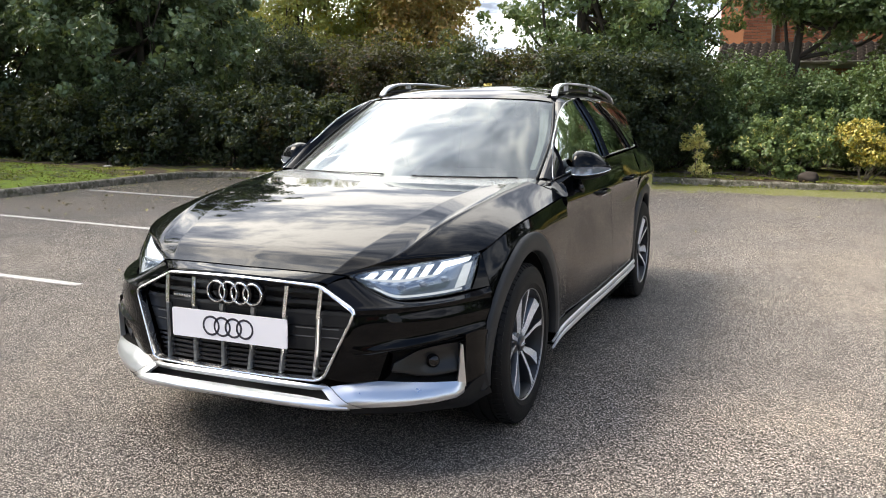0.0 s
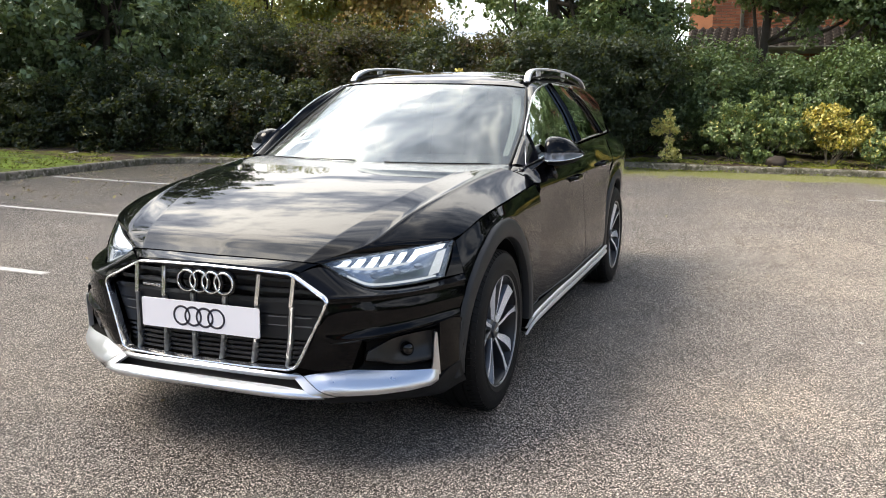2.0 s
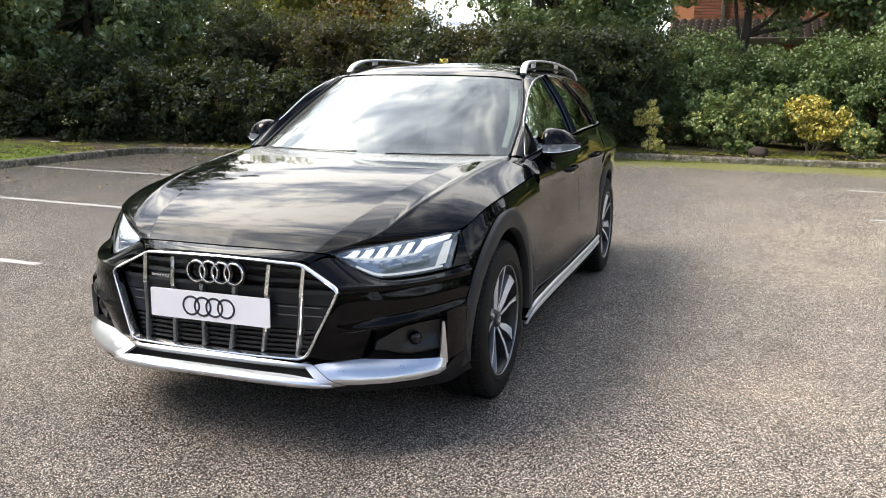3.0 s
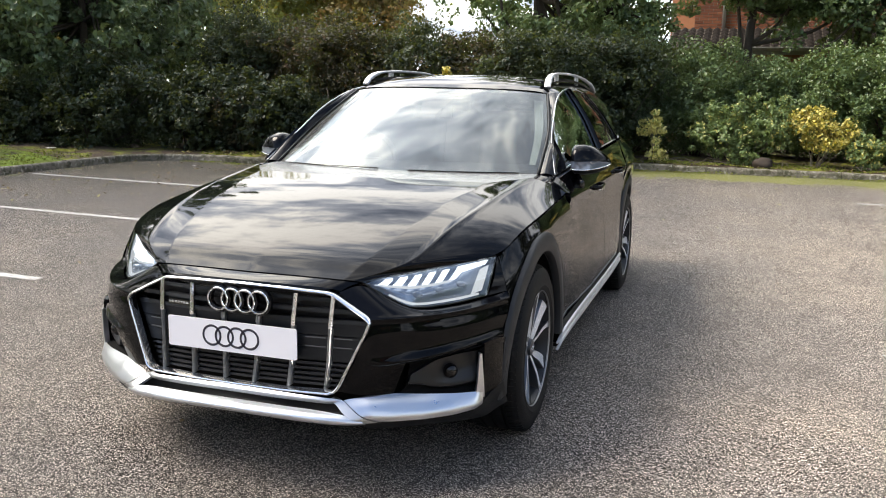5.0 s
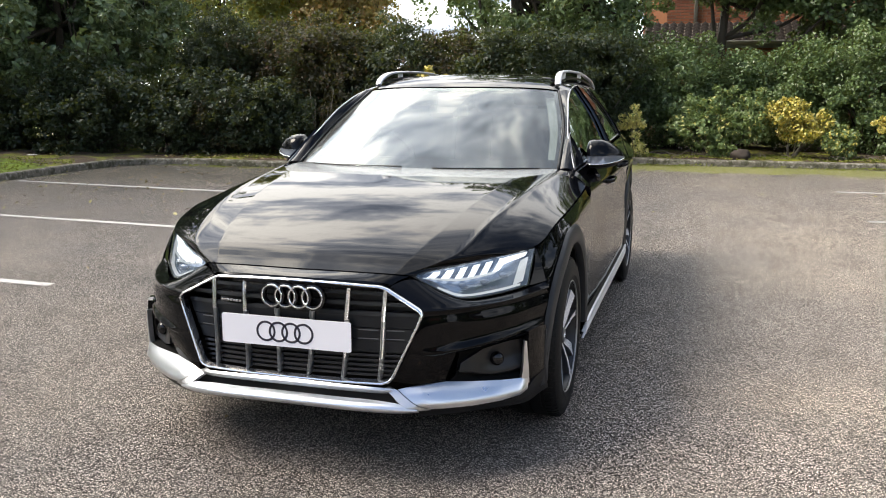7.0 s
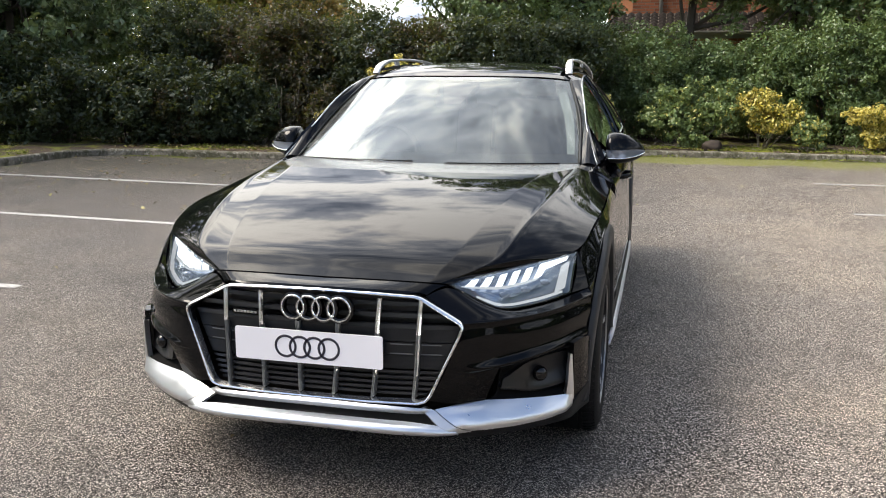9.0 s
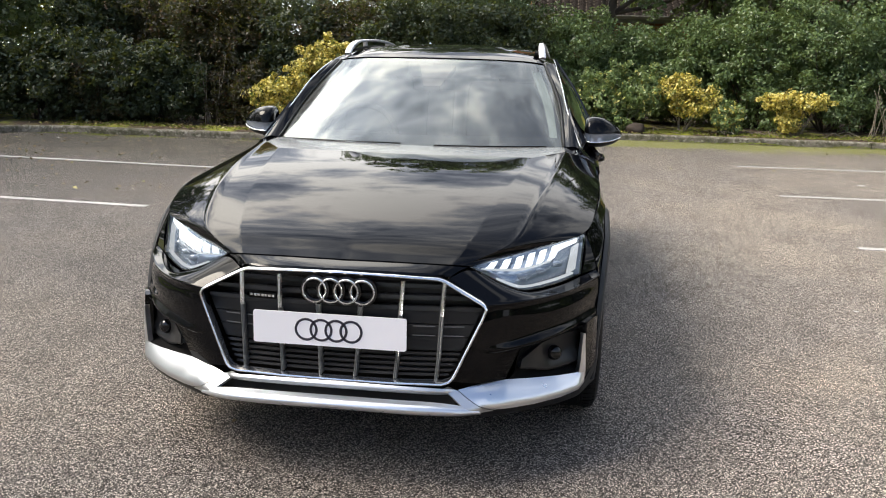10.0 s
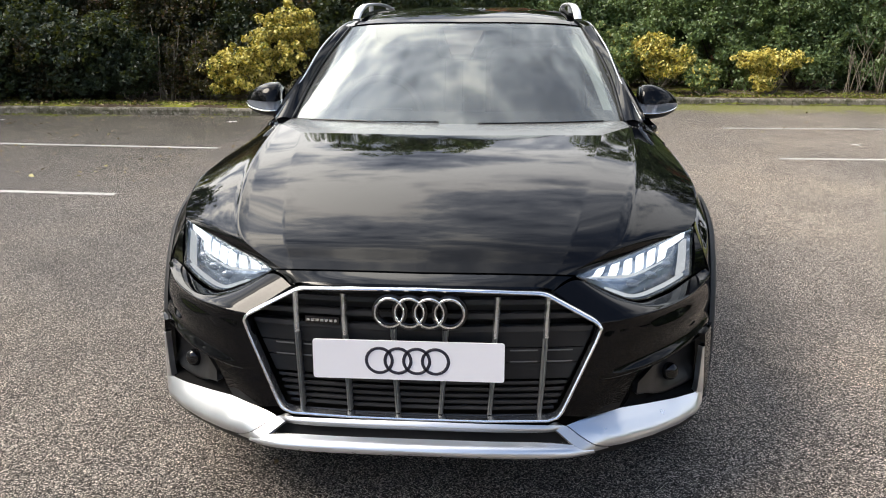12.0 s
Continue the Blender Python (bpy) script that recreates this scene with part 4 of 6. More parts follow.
    # sill with an aluminium strip
    sg = [[(x, y, z + .022) for x, y, z in SILL], [(x + .012, y, z) for x, y, z in SILL], [(x + .012, y, z - .045) for x, y, z in SILL], [(x - .02, y, z - .075) for x, y, z in SILL], [(x - .2, y, z - .08) for x, y, z in SILL]]
    panel("sill", lattice(sg, 30, 12), PLASTIC, car, "dark plastic sill", 0.004, True, s, 40)
    path_ = [(.872, 1.275, .262), (.884, 1.335, .296)] + [(x, y + .02, z) for x, y, z in SILL[1:]]
    grow = (.12, .65, 1, 1, 1, 1)
    for dz, hh, nm in ((-.004, .024, "sill_strip"), (-.036, .026, "sill_strip")):
        gg = [[(x + ox, y, z + dz + hh * q * k) for (x, y, z), k in zip(path_, grow)] for ox, q in ((.013, .5), (.022, .34), (.023, -.34), (.013, -.5))]
        panel(nm, lattice(gg, 30, 5), RAIL, car, "satin aluminium sill strip", 0.006, True, s, 40)
    # --- side glass, in three panes, with pillars between
    arch, belt = smooth_curve(ARCH, 120), smooth_curve(BELT, 120)

    def pane_grid(pa, pb, nu, sink=.0):
        rows = []
        ys = np.linspace(0, 1, nu)
        out = []
        for u in ys:
            ya = pa[0] * (1 - u) + pb[0] * u      # along the belt
            yb = pa[1] * (1 - u) + pb[1] * u      # along the roof arch
            lo = np.array([np.interp(ya, belt[:, 1], belt[:, k]) for k in range(3)])
            hi = np.array([np.interp(yb, arch[:, 1], arch[:, k]) for k in range(3)])
            mid = (lo + hi) / 2 + np.array((.016, 0, 0)) * min(1, np.linalg.norm(hi - lo) / .4)
            out.append(smooth_curve([lo, mid, hi], 12) - np.array((sink, 0, 0)))
        return np.stack(out, axis=1)

    for nm, pa, pb in (("front_side_window", (1.72, 1.80), (2.50, 2.60)), ("rear_side_window", (2.60, 2.70), (3.30, 3.18)), ("quarter_window", (3.38, 3.25), (4.04, 4.04))):
        v, f = sheet(pane_grid(pa, pb, 24, .006), True)
        if s < 0:
            v, f = mirrored(v, f)
        ob = piece(nm, v, f, SIDE_GLASS, car, "dark tinted side window")
    for pa, pb in (((2.50, 2.60), (2.60, 2.70)), ((3.30, 3.18), (3.38, 3.25)), ((1.575, 1.58), (1.72, 1.80))):
        panel("window_pillar", pane_grid(pa, pb, 5), GLOSS, car, "", 0.01, True, s)
    for path, nm in ((arch, "window_chrome"), (belt, "belt_chrome")):
        v, f = tube(path + np.array((-.005, .014, .001)), .0050, 8, (.7, 1.0))
        if s < 0:
            v, f = mirrored(v, f)
        piece(nm, v, f, SATIN, car, "bright window surround")


both(body_side)

# --- windscreen, pillars and roof
WS = [
    [(0, 1.375, 1.008), (.35, 1.415, 1.010), (.60, 1.505, 1.011), (.702, 1.570, 1.008)],
    [(0, 1.770, 1.222), (.33, 1.805, 1.220), (.58, 1.890, 1.208), (.664, 1.945, 1.196)],
    [(0, 2.165, 1.402), (.30, 2.190, 1.400), (.50, 2.250, 1.391), (.572, 2.292, 1.382)],
]
# the glass bows evenly: a parabola up each column and a fourth-order curve across
ws = []
for t in np.linspace(0, 1, 30):
    row = [np.array(WS[0][k]) * (2 * t - 1) * (t - 1) + np.array(WS[1][k]) * 4 * t * (1 - t) + np.array(WS[2][k]) * t * (2 * t - 1) for k in range(4)]
    xs = np.array([q[0] for q in row])
    m_ = np.stack([np.ones(4), xs ** 2, xs ** 4], axis=1)
    cy, cz = (np.linalg.lstsq(m_, np.array([q[k] for q in row]), rcond=None)[0] for k in (1, 2))
    ws.append([(x, cy[0] + cy[1] * x ** 2 + cy[2] * x ** 4, cz[0] + cz[1] * x ** 2 + cz[2] * x ** 4) for x in np.linspace(-xs[-1], xs[-1], 61)])
ws = np.array(ws)
v, f = sheet(ws, False)
screen = piece("windscreen", v, f, GLASS, car, "clear windscreen reflecting clouds")
screen.visible_shadow = False
nw = grid_normals(ws)
nw *= np.sign(nw[15, 30, 2])
inn = ws - nw * .006


def frit(name, rows, cols):
    v_, f_ = sheet(inn[rows][:, cols], False)
    piece(name, v_, f_, FRIT, car, "black windscreen border")


frit("screen_border", slice(0, 4), slice(0, 61))
frit("screen_border", slice(28, 30), slice(0, 61))
frit("screen_border", slice(1, 29), slice(0, 2))
frit("screen_border", slice(1, 29), slice(59, 61))
sens = [[(x, 1.935 - .3 * abs(x) ** 2, 1.265 + .0 * x) for x in np.linspace(-.045, .045, 9)], [(x * 2.2, 2.15, 1.372) for x in np.linspace(-.045, .045, 9)]]
panel("sensor_cover", lattice(sens, 15, 6), SENSOR, car, "pale brown sensor cover behind the glass", 0.03)

ROOF = [
    [(0, 2.178, 1.410), (.30, 2.203, 1.408), (.50, 2.262, 1.400), (.575, 2.300, 1.388), (.612, 2.318, 1.378), (.646, 2.345, 1.378)],
    [(0, 2.270, 1.4345), (.30, 2.292, 1.432), (.50, 2.340, 1.420), (.572, 2.368, 1.405), (.607, 2.385, 1.394), (.638, 2.408, 1.388)],
    [(0, 2.420, 1.462), (.30, 2.432, 1.458), (.50, 2.470, 1.440), (.565, 2.480, 1.424), (.600, 2.490, 1.411), (.626, 2.495, 1.403)],
    [(0, 2.750, 1.487), (.30, 2.750, 1.481), (.50, 2.760, 1.457), (.562, 2.765, 1.438), (.594, 2.770, 1.424), (.614, 2.775, 1.413)],
    [(0, 3.400, 1.492), (.30, 3.400, 1.485), (.50, 3.400, 1.455), (.562, 3.400, 1.428), (.598, 3.390, 1.396), (.628, 3.380, 1.358)],
    [(0, 4.000, 1.458), (.30, 4.000, 1.451), (.50, 3.990, 1.420), (.570, 3.960, 1.382), (.620, 3.90, 1.300), (.672, 3.82, 1.216)],
    [(0, 4.400, 1.400), (.30, 4.395, 1.394), (.50, 4.370, 1.366), (.590, 4.320, 1.310), (.660, 4.22, 1.190), (.728, 4.07, 1.080)],
]
panel("roof", lattice([full(r) for r in ROOF], 75, 60), PAINT, car, "glossy black roof", 0.012, False, 1, 60)


def pillar_side(s):
    trim = lattice([[(.674, 1.640, 1.030), (.634, 1.960, 1.180), (.554, 2.290, 1.345)], [(.640, 1.630, 1.024), (.592, 1.950, 1.176), (.506, 2.280, 1.346)]], 16, 4)
    panel("pillar_lining", trim, PILLAR_TRIM, car, "pale fabric pillar lining", 0.006, False, s)
    edge = np.array([(.706, 1.560, 1.006), (.668, 1.940, 1.197), (.577, 2.300, 1.384)])
    out = np.array([(.780, 1.555, 1.004), (.698, 1.900, 1.224), (.640, 2.330, 1.384)])
    mid = (edge + out) / 2 + np.array((.006, -.008, .008))
    panel("windscreen_pillar", np.stack([smooth_curve([smooth_curve(edge, 24)[k], smooth_curve(mid, 24)[k], smooth_curve(out, 24)[k]], 8) for k in range(24)]), PAINT, car, "", 0.012, False, s, 60)
    v, f = tube(smooth_curve(edge + np.array((.001, -.006, .002)), 24), .006, 6)
    if s < 0:
        v, f = mirrored(v, f)
    piece("screen_moulding", v, f, PLASTIC, car)
    # filler between bonnet, wing and screen pillar
    corner = [[(.718, 1.376, 1.003), (.790, 1.440, .978), (.858, 1.506, .929)],
              [(.713, 1.480, 1.006), (.785, 1.510, .987), (.866, 1.530, .928)],
              [(.708, 1.566, 1.006), (.785, 1.572, 1.002), (.868, 1.560, .932)]]
    panel("pillar_foot", lattice(corner, 13, 9), PAINT, car, "", 0.01, False, s)
    # roof rail
    path = smooth_curve([(.560, 2.372, 1.420), (.557, 2.392, 1.440), (.552, 2.440, 1.466), (.545, 2.54, 1.489), (.538, 2.70, 1.500), (.534, 3.00, 1.505), (.536, 3.40, 1.497), (.542, 3.72, 1.470), (.550, 3.92, 1.436), (.554, 4.00, 1.392)], 60)
    t_ = np.linspace(0, 1, 60)
    wide, high = np.interp(t_, [0, .03, .08, .16, .9, 1], [.019, .020, .018, .0135, .013, .016]), np.interp(t_, [0, .03, .08, .16, .9, 1], [.008, .0125, .011, .0070, .008, .010])
    tangent = np.gradient(path, axis=0)
    tangent /= np.linalg.norm(tangent, axis=1, keepdims=True)
    g_ = []
    for p_, tn, a_, b_ in zip(path, tangent, wide, high):
        sd = np.array((1.0, 0, 0))
        up = np.cross(sd, tn)
        g_.append([p_ + sd * a_ * np.sign(math.cos(q)) * abs(math.cos(q)) ** .6 + up * b_ * np.sign(math.sin(q)) * abs(math.sin(q)) ** .6 for q in np.linspace(0, 2 * math.pi, 16, endpoint=False)])
    v, f = sheet(np.array(g_), False, close_u=True)
    if s < 0:
        v, f = mirrored(v, f)
    rail = piece("roof_rail", v, f, RAIL, car, "satin aluminium roof rail")
    for y in (2.72, 3.38):
        zt = float(np.interp(y, path[:, 1], path[:, 2]))
        part("rail_foot", block((.018, .055, zt - 1.442), (s * .537, y, (zt + 1.432) / 2), .005), RAIL, rail)
    gg = lattice([[(.512, 2.40, 1.434), (.510, 2.9, 1.458), (.514, 3.5, 1.444), (.53, 3.95, 1.400)], [(.550, 2.40, 1.424), (.548, 2.9, 1.447), (.552, 3.5, 1.432), (.565, 3.95, 1.375)]], 20, 3) + np.array((0, 0, .008))
    panel("rail_channel", gg, PLASTIC, car, "", .012, False, s)


both(pillar_side)

# --- cowl and wipers
COWL = [[(0, 1.080, .991), (.30, 1.092, .991), (.56, 1.130, .991), (.660, 1.25, .995), (.712, 1.375, .998)], [(0, 1.22, 1.001), (.30, 1.24, 1.001), (.57, 1.31, 1.002), (.668, 1.39, 1.003), (.712, 1.470, 1.004)], [(0, 1.385, 1.008), (.30, 1.410, 1.008), (.58, 1.500, 1.008), (.660, 1.54, 1.008), (.706, 1.568, 1.006)]]
COWL_MAT = simple("cowl_plastic", (0.17, 0.178, 0.18), 0.22, grain=0.0, scale=200, vary=0.2)
panel("cowl_panel", lattice([full(r) for r in COWL], 41, 10), COWL_MAT, car, "grey plastic cowl under the windscreen", 0.01, False)
for path, nm in (([(-.62, 1.500, 1.010), (-.45, 1.442, 1.012), (-.25, 1.402, 1.014), (-.06, 1.385, 1.016)], "wiper"), ([(.10, 1.380, 1.012), (.30, 1.400, 1.013), (.48, 1.450, 1.013), (.62, 1.515, 1.012)], "wiper")):
    p = smooth_curve(path, 24)
    wip = new(nm)
    wip.parent = car
    tagged(wip, "black windscreen wiper")
    v, f = tube(p, .0028, 6)
    piece("wiper_blade", v, f, GLOSS, wip)

# --- rear of the car and underside
TAIL = [[(0, 4.40, 1.392), (.30, 4.395, 1.386), (.50, 4.37, 1.358), (.59, 4.32, 1.30), (.68, 4.20, 1.15)],
        [(0, 4.62, 1.02), (.30, 4.615, 1.02), (.50, 4.60, 1.02), (.62, 4.58, 1.01), (.70, 4.52, 1.00)],
        [(0, 4.72, .80), (.30, 4.715, .80), (.55, 4.70, .80), (.68, 4.66, .80), (.74, 4.60, .80)],
        [(0, 4.76, .55), (.30, 4.755, .55), (.55, 4.74, .55), (.68, 4.70, .55), (.74, 4.60, .55)],
        [(0, 4.70, .30), (.30, 4.70, .30), (.55, 4.69, .30), (.66, 4.66, .30), (.72, 4.58, .30)]]
panel("tail_panel", lattice([full(r) for r in TAIL], 41, 24), PAINT, car, "", 0.01, False)
part("underbody", block((1.16, 4.3, .10), (0, 2.42, .245), .02), LINER, car)
part("underbody_middle", block((1.76, 1.85, .10), (0, 2.285, .262), .02), LINER, car)
part("engine_bay", block((1.10, .95, .42), (0, .68, .48), .05), LINER, car)

# --- cabin
part("dashboard", block((1.30, .42, .14), (0, 1.83, .925), .05), CABIN, car, "dark dashboard", True)
part("cabin_floor", block((1.45, 2.6, .06), (0, 2.85, .36), .01), CABIN, car)


def seat(x, y, wide, back_h):
    st = new("seat")
    st.parent = car
    part("seat_cushion", block((wide, .52, .16), (x, y, .60), .05), SEAT, st, "", True)
    part("seat_back", block((wide * .96, .14, back_h), (x, y + .30, .68 + back_h / 2), .05, Matrix.Rotation(radians(-14), 4, "X")), SEAT, st, "", True)
    part("headrest", block((.26, .10, .17), (x, y + .385, .78 + back_h), .04, Matrix.Rotation(radians(-8), 4, "X")), SEAT, st, "", True)


seat(-.37, 2.25, .52, .60)
seat(.37, 2.25, .52, .60)
seat(-.36, 3.10, .60, .55)
seat(.36, 3.10, .60, .55)
rim = [(-.37 + .185 * math.cos(a), 1.93 + .05 * math.sin(a), .975 + .178 * math.sin(a)) for a in np.linspace(0, 2 * math.pi, 40, endpoint=False)]
v, f = tube(rim, .016, 8, close=True)
piece("steering_wheel", v, f, CABIN, car, "dark steering wheel")
part("steering_boss", block((.30, .05, .10), (-.37, 1.92, .97), .02), CABIN, car)
part("rear_view_mirror", block((.23, .035, .065), (0, 2.02, 1.275), .015), CABIN, car, "dark inside mirror", True)


# --- door mirrors
# along the housing from the inner side to the tip: x, front y, rear y, top z, crease z, bright edge z, bottom z
MIRROR = [(.806, 1.862, 1.925, 1.108, 1.062, 1.026, 1.010), (.812, 1.826, 1.930, 1.124, 1.058, 1.018, .998), (.826, 1.808, 1.932, 1.134, 1.055, 1.013, .988), (.860, 1.806, 1.934, 1.137, 1.055, 1.012, .985),
          (.900, 1.820, 1.938, 1.130, 1.056, 1.014, .988), (.935, 1.842, 1.944, 1.114, 1.057, 1.019, .996), (.965, 1.872, 1.950, 1.092, 1.056, 1.026, 1.008), (.986, 1.905, 1.957, 1.070, 1.052, 1.033, 1.022), (.997, 1.938, 1.962, 1.052, 1.045, 1.039, 1.034)]


def door_mirror(s):
    mr = new("door_mirror")
    mr.parent = car
    tagged(mr, "glossy black door mirror with a bright indicator strip")
    sec = smooth_curve(MIRROR, 40) + np.array((.024 if s < 0 else 0, 0, 0, 0, 0, 0, 0))   # the far one is set slightly wider

    def skin(name, rows, mat, label="", sharp=None):
        v_, f_ = sheet(np.array(rows), True)
        if s < 0:
            v_, f_ = mirrored(v_, f_)
        piece(name, v_, f_, mat, mr, label, True, sharp)

    cap, band, under = [], [], []
    for x, yf, yb, zt, zc, zl, zb in sec:
        d, h = yb - yf, zt - zc
        profile = [(x, yb, zt - .10 * h), (x, yb - .06 * d, zt - .02 * h), (x, yf + .66 * d, zt), (x, yf + .42 * d, zt - .07 * h), (x, yf + .22 * d, zt - .26 * h), (x, yf + .09 * d, zt - .55 * h), (x, yf + .02 * d, zt - .85 * h), (x, yf, zc)]
        cap.append(np.vstack([[(x, yb, zc)], smooth_curve(profile, 18)]))
        band.append([(x, yf, zc), (x, yf + .03 * d, zc - .003), (x, yf + .035 * d, zc - .008), (x, yf + .02 * d, zl + .004), (x, yf + .01 * d, zl)])
        under.append([(x, yf + .01 * d, zl), (x, yf + .05 * d, zl - .006), (x, yf + .16 * d, zb + .35 * (zl - zb)), (x, yf + .38 * d, zb), (x, yf + .8 * d, zb + .002), (x, yb, zb + .008), (x, yb, zc)])
    skin("mirror_cap", cap, PAINT, "", 40)
    skin("indicator_strip", band, OPTIC, "grey glassy indicator strip", 40)
    skin("mirror_shell", under, PLASTIC, "", 40)
    edge = np.array([(x, yf + .008 * (yb - yf), zl) for x, yf, yb, zt, zc, zl, zb in sec[3:]])
    v_, f_ = tube(edge, .0028, 6)
    if s < 0:
        v_, f_ = mirrored(v_, f_)
    piece("bright_edge", v_, f_, CHROME, mr, "bright lower edge")
    gl = [[(x, yb + .002, zb + (zt - zb) * q) for x, yf, yb, zt, zc, zl, zb in sec[5:-6]] for q in (.14, .90)]
    v_, f_ = sheet(np.array(gl), False)
    if s < 0:
        v_, f_ = mirrored(v_, f_)
    piece("mirror_glass", v_, f_, CHROME, mr, "mirror glass")
    arm = smooth_curve([(.838, 1.885, 1.005), (.836, 1.868, .978), (.852, 1.845, .952), (.872, 1.815, .930)], 14)
    v_, f_ = tube(arm, np.linspace(.024, .032, 14), 12, (.6, 1.15))
    if s < 0:
        v_, f_ = mirrored(v_, f_)
    piece("mirror_arm", v_, f_, GLOSS, mr, "black mirror arm")


both(door_mirror)


# --- wheels
def build_wheel():
    wh = new("wheel")
    wh.parent = car
    tagged(wh, "five twin-spoke machined alloy wheel with black tyre")
    T = TYRE_R
    prof = [(.236, -.112), (.250, -.118), (.285, -.123), (.315, -.119), (.334, -.108), (.3445, -.094), (.347, -.060), (.347, -.052), (.340, -.051), (.340, -.045), (.347, -.044), (.347, -.006), (.340, -.005), (.340, .005), (.347, .006), (.347, .044), (.340, .045), (.340, .051), (.347, .052),
            (.347, .060), (.3445, .094), (.334, .108), (.315, .119), (.285, .123), (.268, .1215), (.264, .1235), (.258, .1205), (.250, .118), (.236, .112)]
    v_, f_ = lathe_x(prof, 96)
    piece("tyre", v_, f_, RUBBER, wh, "black rubber tyre", True, 35)
    lugs = []
    for sgn in (1, -1):
        for k in range(72):
            a = 2 * math.pi * k / 72
            c, q = math.cos(a), math.sin(a)
            pts = []
            for r, x in ((.3465, .062), (.3505, .064), (.3495, .090), (.3395, .1085), (.334, .107)):
                for da in (-.028, .028):
                    aa = a + da + (.02 if x > .09 else 0) * sgn
                    pts.append((sgn * x, r * math.cos(aa), r * math.sin(aa)))
            fs = []
            for i in range(4):
                fs.append((2 * i, 2 * i + 1, 2 * i + 3, 2 * i + 2) if sgn > 0 else (2 * i, 2 * i + 2, 2 * i + 3, 2 * i + 1))
            fs += [(0, 2, 4, 6, 8), (9, 7, 5, 3, 1)]
            lugs.append((pts, fs))
    v_, f_ = joined(lugs)
    tagged(piece("tread", v_, f_, RUBBER, wh, "", False), kind="stuff")
    v_, f_ = lathe_x([(.237, .110), (.239, .1155), (.242, .1165), (.244, .112)], 72)
    piece("rim_lip", v_, f_, GREY_BAR, wh, "grey rim lip", True, 40)
    v_, f_ = lathe_x([(.236, .108), (.230, .096), (.224, .07), (.213, .0), (.213, -.09), (.236, -.112)], 72)
    piece("rim", v_, f_, WEB, wh, "dark alloy rim", True, 40)
    v_, f_ = lathe_x([(.0, -.01), (.165, -.01), (.170, -.02), (.0, -.02)], 48)
    piece("brake_disc", v_, f_, LINER, wh, "", True, 40)
    v_, f_ = lathe_x([(.0, .094), (.028, .094), (.034, .091), (.036, .080), (.036, .02)], 32)
    piece("hub_cap", v_, f_, POCKET, wh, "dark grey hub cap", True, 40)
    for k in range(4):
        g_ = []
        cc = (k - 1.5) * .010
        for rr, dx in ((.0055, 0), (.0055, .0015), (.0075, .0015), (.0075, 0)):
            g_.append([(.0942 + dx, cc + rr * math.cos(a), rr * math.sin(a)) for a in np.linspace(0, 2 * math.pi, 20, endpoint=False)])
        v_, f_ = sheet(np.array(g_), True, close_u=True)
        piece("cap_ring", v_, f_, CHROME, wh)
    v_, f_ = lathe_x([(.036, .080), (.055, .077), (.066, .066), (.072, .040), (.072, .0)], 48)
    piece("hub", v_, f_, POCKET, wh, "", True, 40)
    for k in range(5):
        a0 = 2 * math.pi * k / 5 + .31
        m = Matrix.Rotation(a0, 3, "X")
        ar = np.array(m)
        for sgn in (1, -1):
            # the arms of a twin spoke: a broad twisted blade and a slim bright finger
            if sgn > 0:
                c = smooth_curve([(.080, .040, .006), (.088, .09, .020), (.096, .15, .044), (.106, .238, .064)], 14)
                wd = np.interp(np.linspace(0, 1, 14), [0, .35, .75, 1], [.012, .019, .027, .034])
            else:
                c = smooth_curve([(.080, .040, -.014), (.090, .10, -.026), (.098, .16, -.036), (.107, .238, -.066)], 14)
                wd = np.interp(np.linspace(0, 1, 14), [0, .5, .85, 1], [.008, .009, .012, .022])
            rows = []
            for (x, r, t), w_ in zip(c, wd):
                tw_ = .009 if sgn > 0 else .0
                rows.append([(x - .062, r, t - w_ * 1.5), (x - .006, r, t - w_ * 1.08), (x + .001, r, t - w_ * .88), (x + .001 - tw_, r, t + w_ * .88), (x - .006 - tw_, r, t + w_ * 1.08), (x - .062, r, t + w_ * 1.5)])
            g_ = np.array(rows) @ ar.T
            # keep ends on the rim's circle
            v_, f_ = sheet(g_[:, 2:4], True)
            piece("spoke_face", v_, f_, SPOKE if sgn > 0 else ALLOY, wh, "satin grey broad spoke" if sgn > 0 else "bright machined slim spoke", True, 40)
            v1, f1 = sheet(g_[:, 0:3], True)
            v2, f2 = sheet(g_[:, 3:6], True)
            v_, f_ = joined([(v1, f1), (v2, f2)])
            piece("spoke_side", v_, f_, POCKET, wh, "", True, 40)
        # dark web between the two arms
        web = smooth_curve([(.040, .045, 0), (.050, .12, 0), (.068, .232, 0)], 8)
        wd = np.interp(np.linspace(0, 1, 8), [0, 1], [.012, .058])
        g_ = np.array([[(x, r, -w_), (x + .004, r, 0), (x, r, w_)] for (x, r, t), w_ in zip(web, wd)]) @ ar.T
        v_, f_ = sheet(g_, True)
        piece("spoke_web", v_, f_, WEB, wh)
    return wh


wheel = build_wheel()
wheel.matrix_basis = pose(HUB_X - .092, WHEEL_F, HUB_Z, 8)
for sx, y, turn in ((1, WHEEL_R, 31), (-1, WHEEL_F, 12), (-1, WHEEL_R, 50)):
    copy_thing(wheel, pose(sx * (HUB_X - .092), y, HUB_Z, turn, 0, 0 if sx > 0 else 180))

# ---- ground, lines, kerbs and verges ----
KERB_L, KERB_B, KERB_R, KERB_H = -8.70, 11.00, 13.50, 0.115


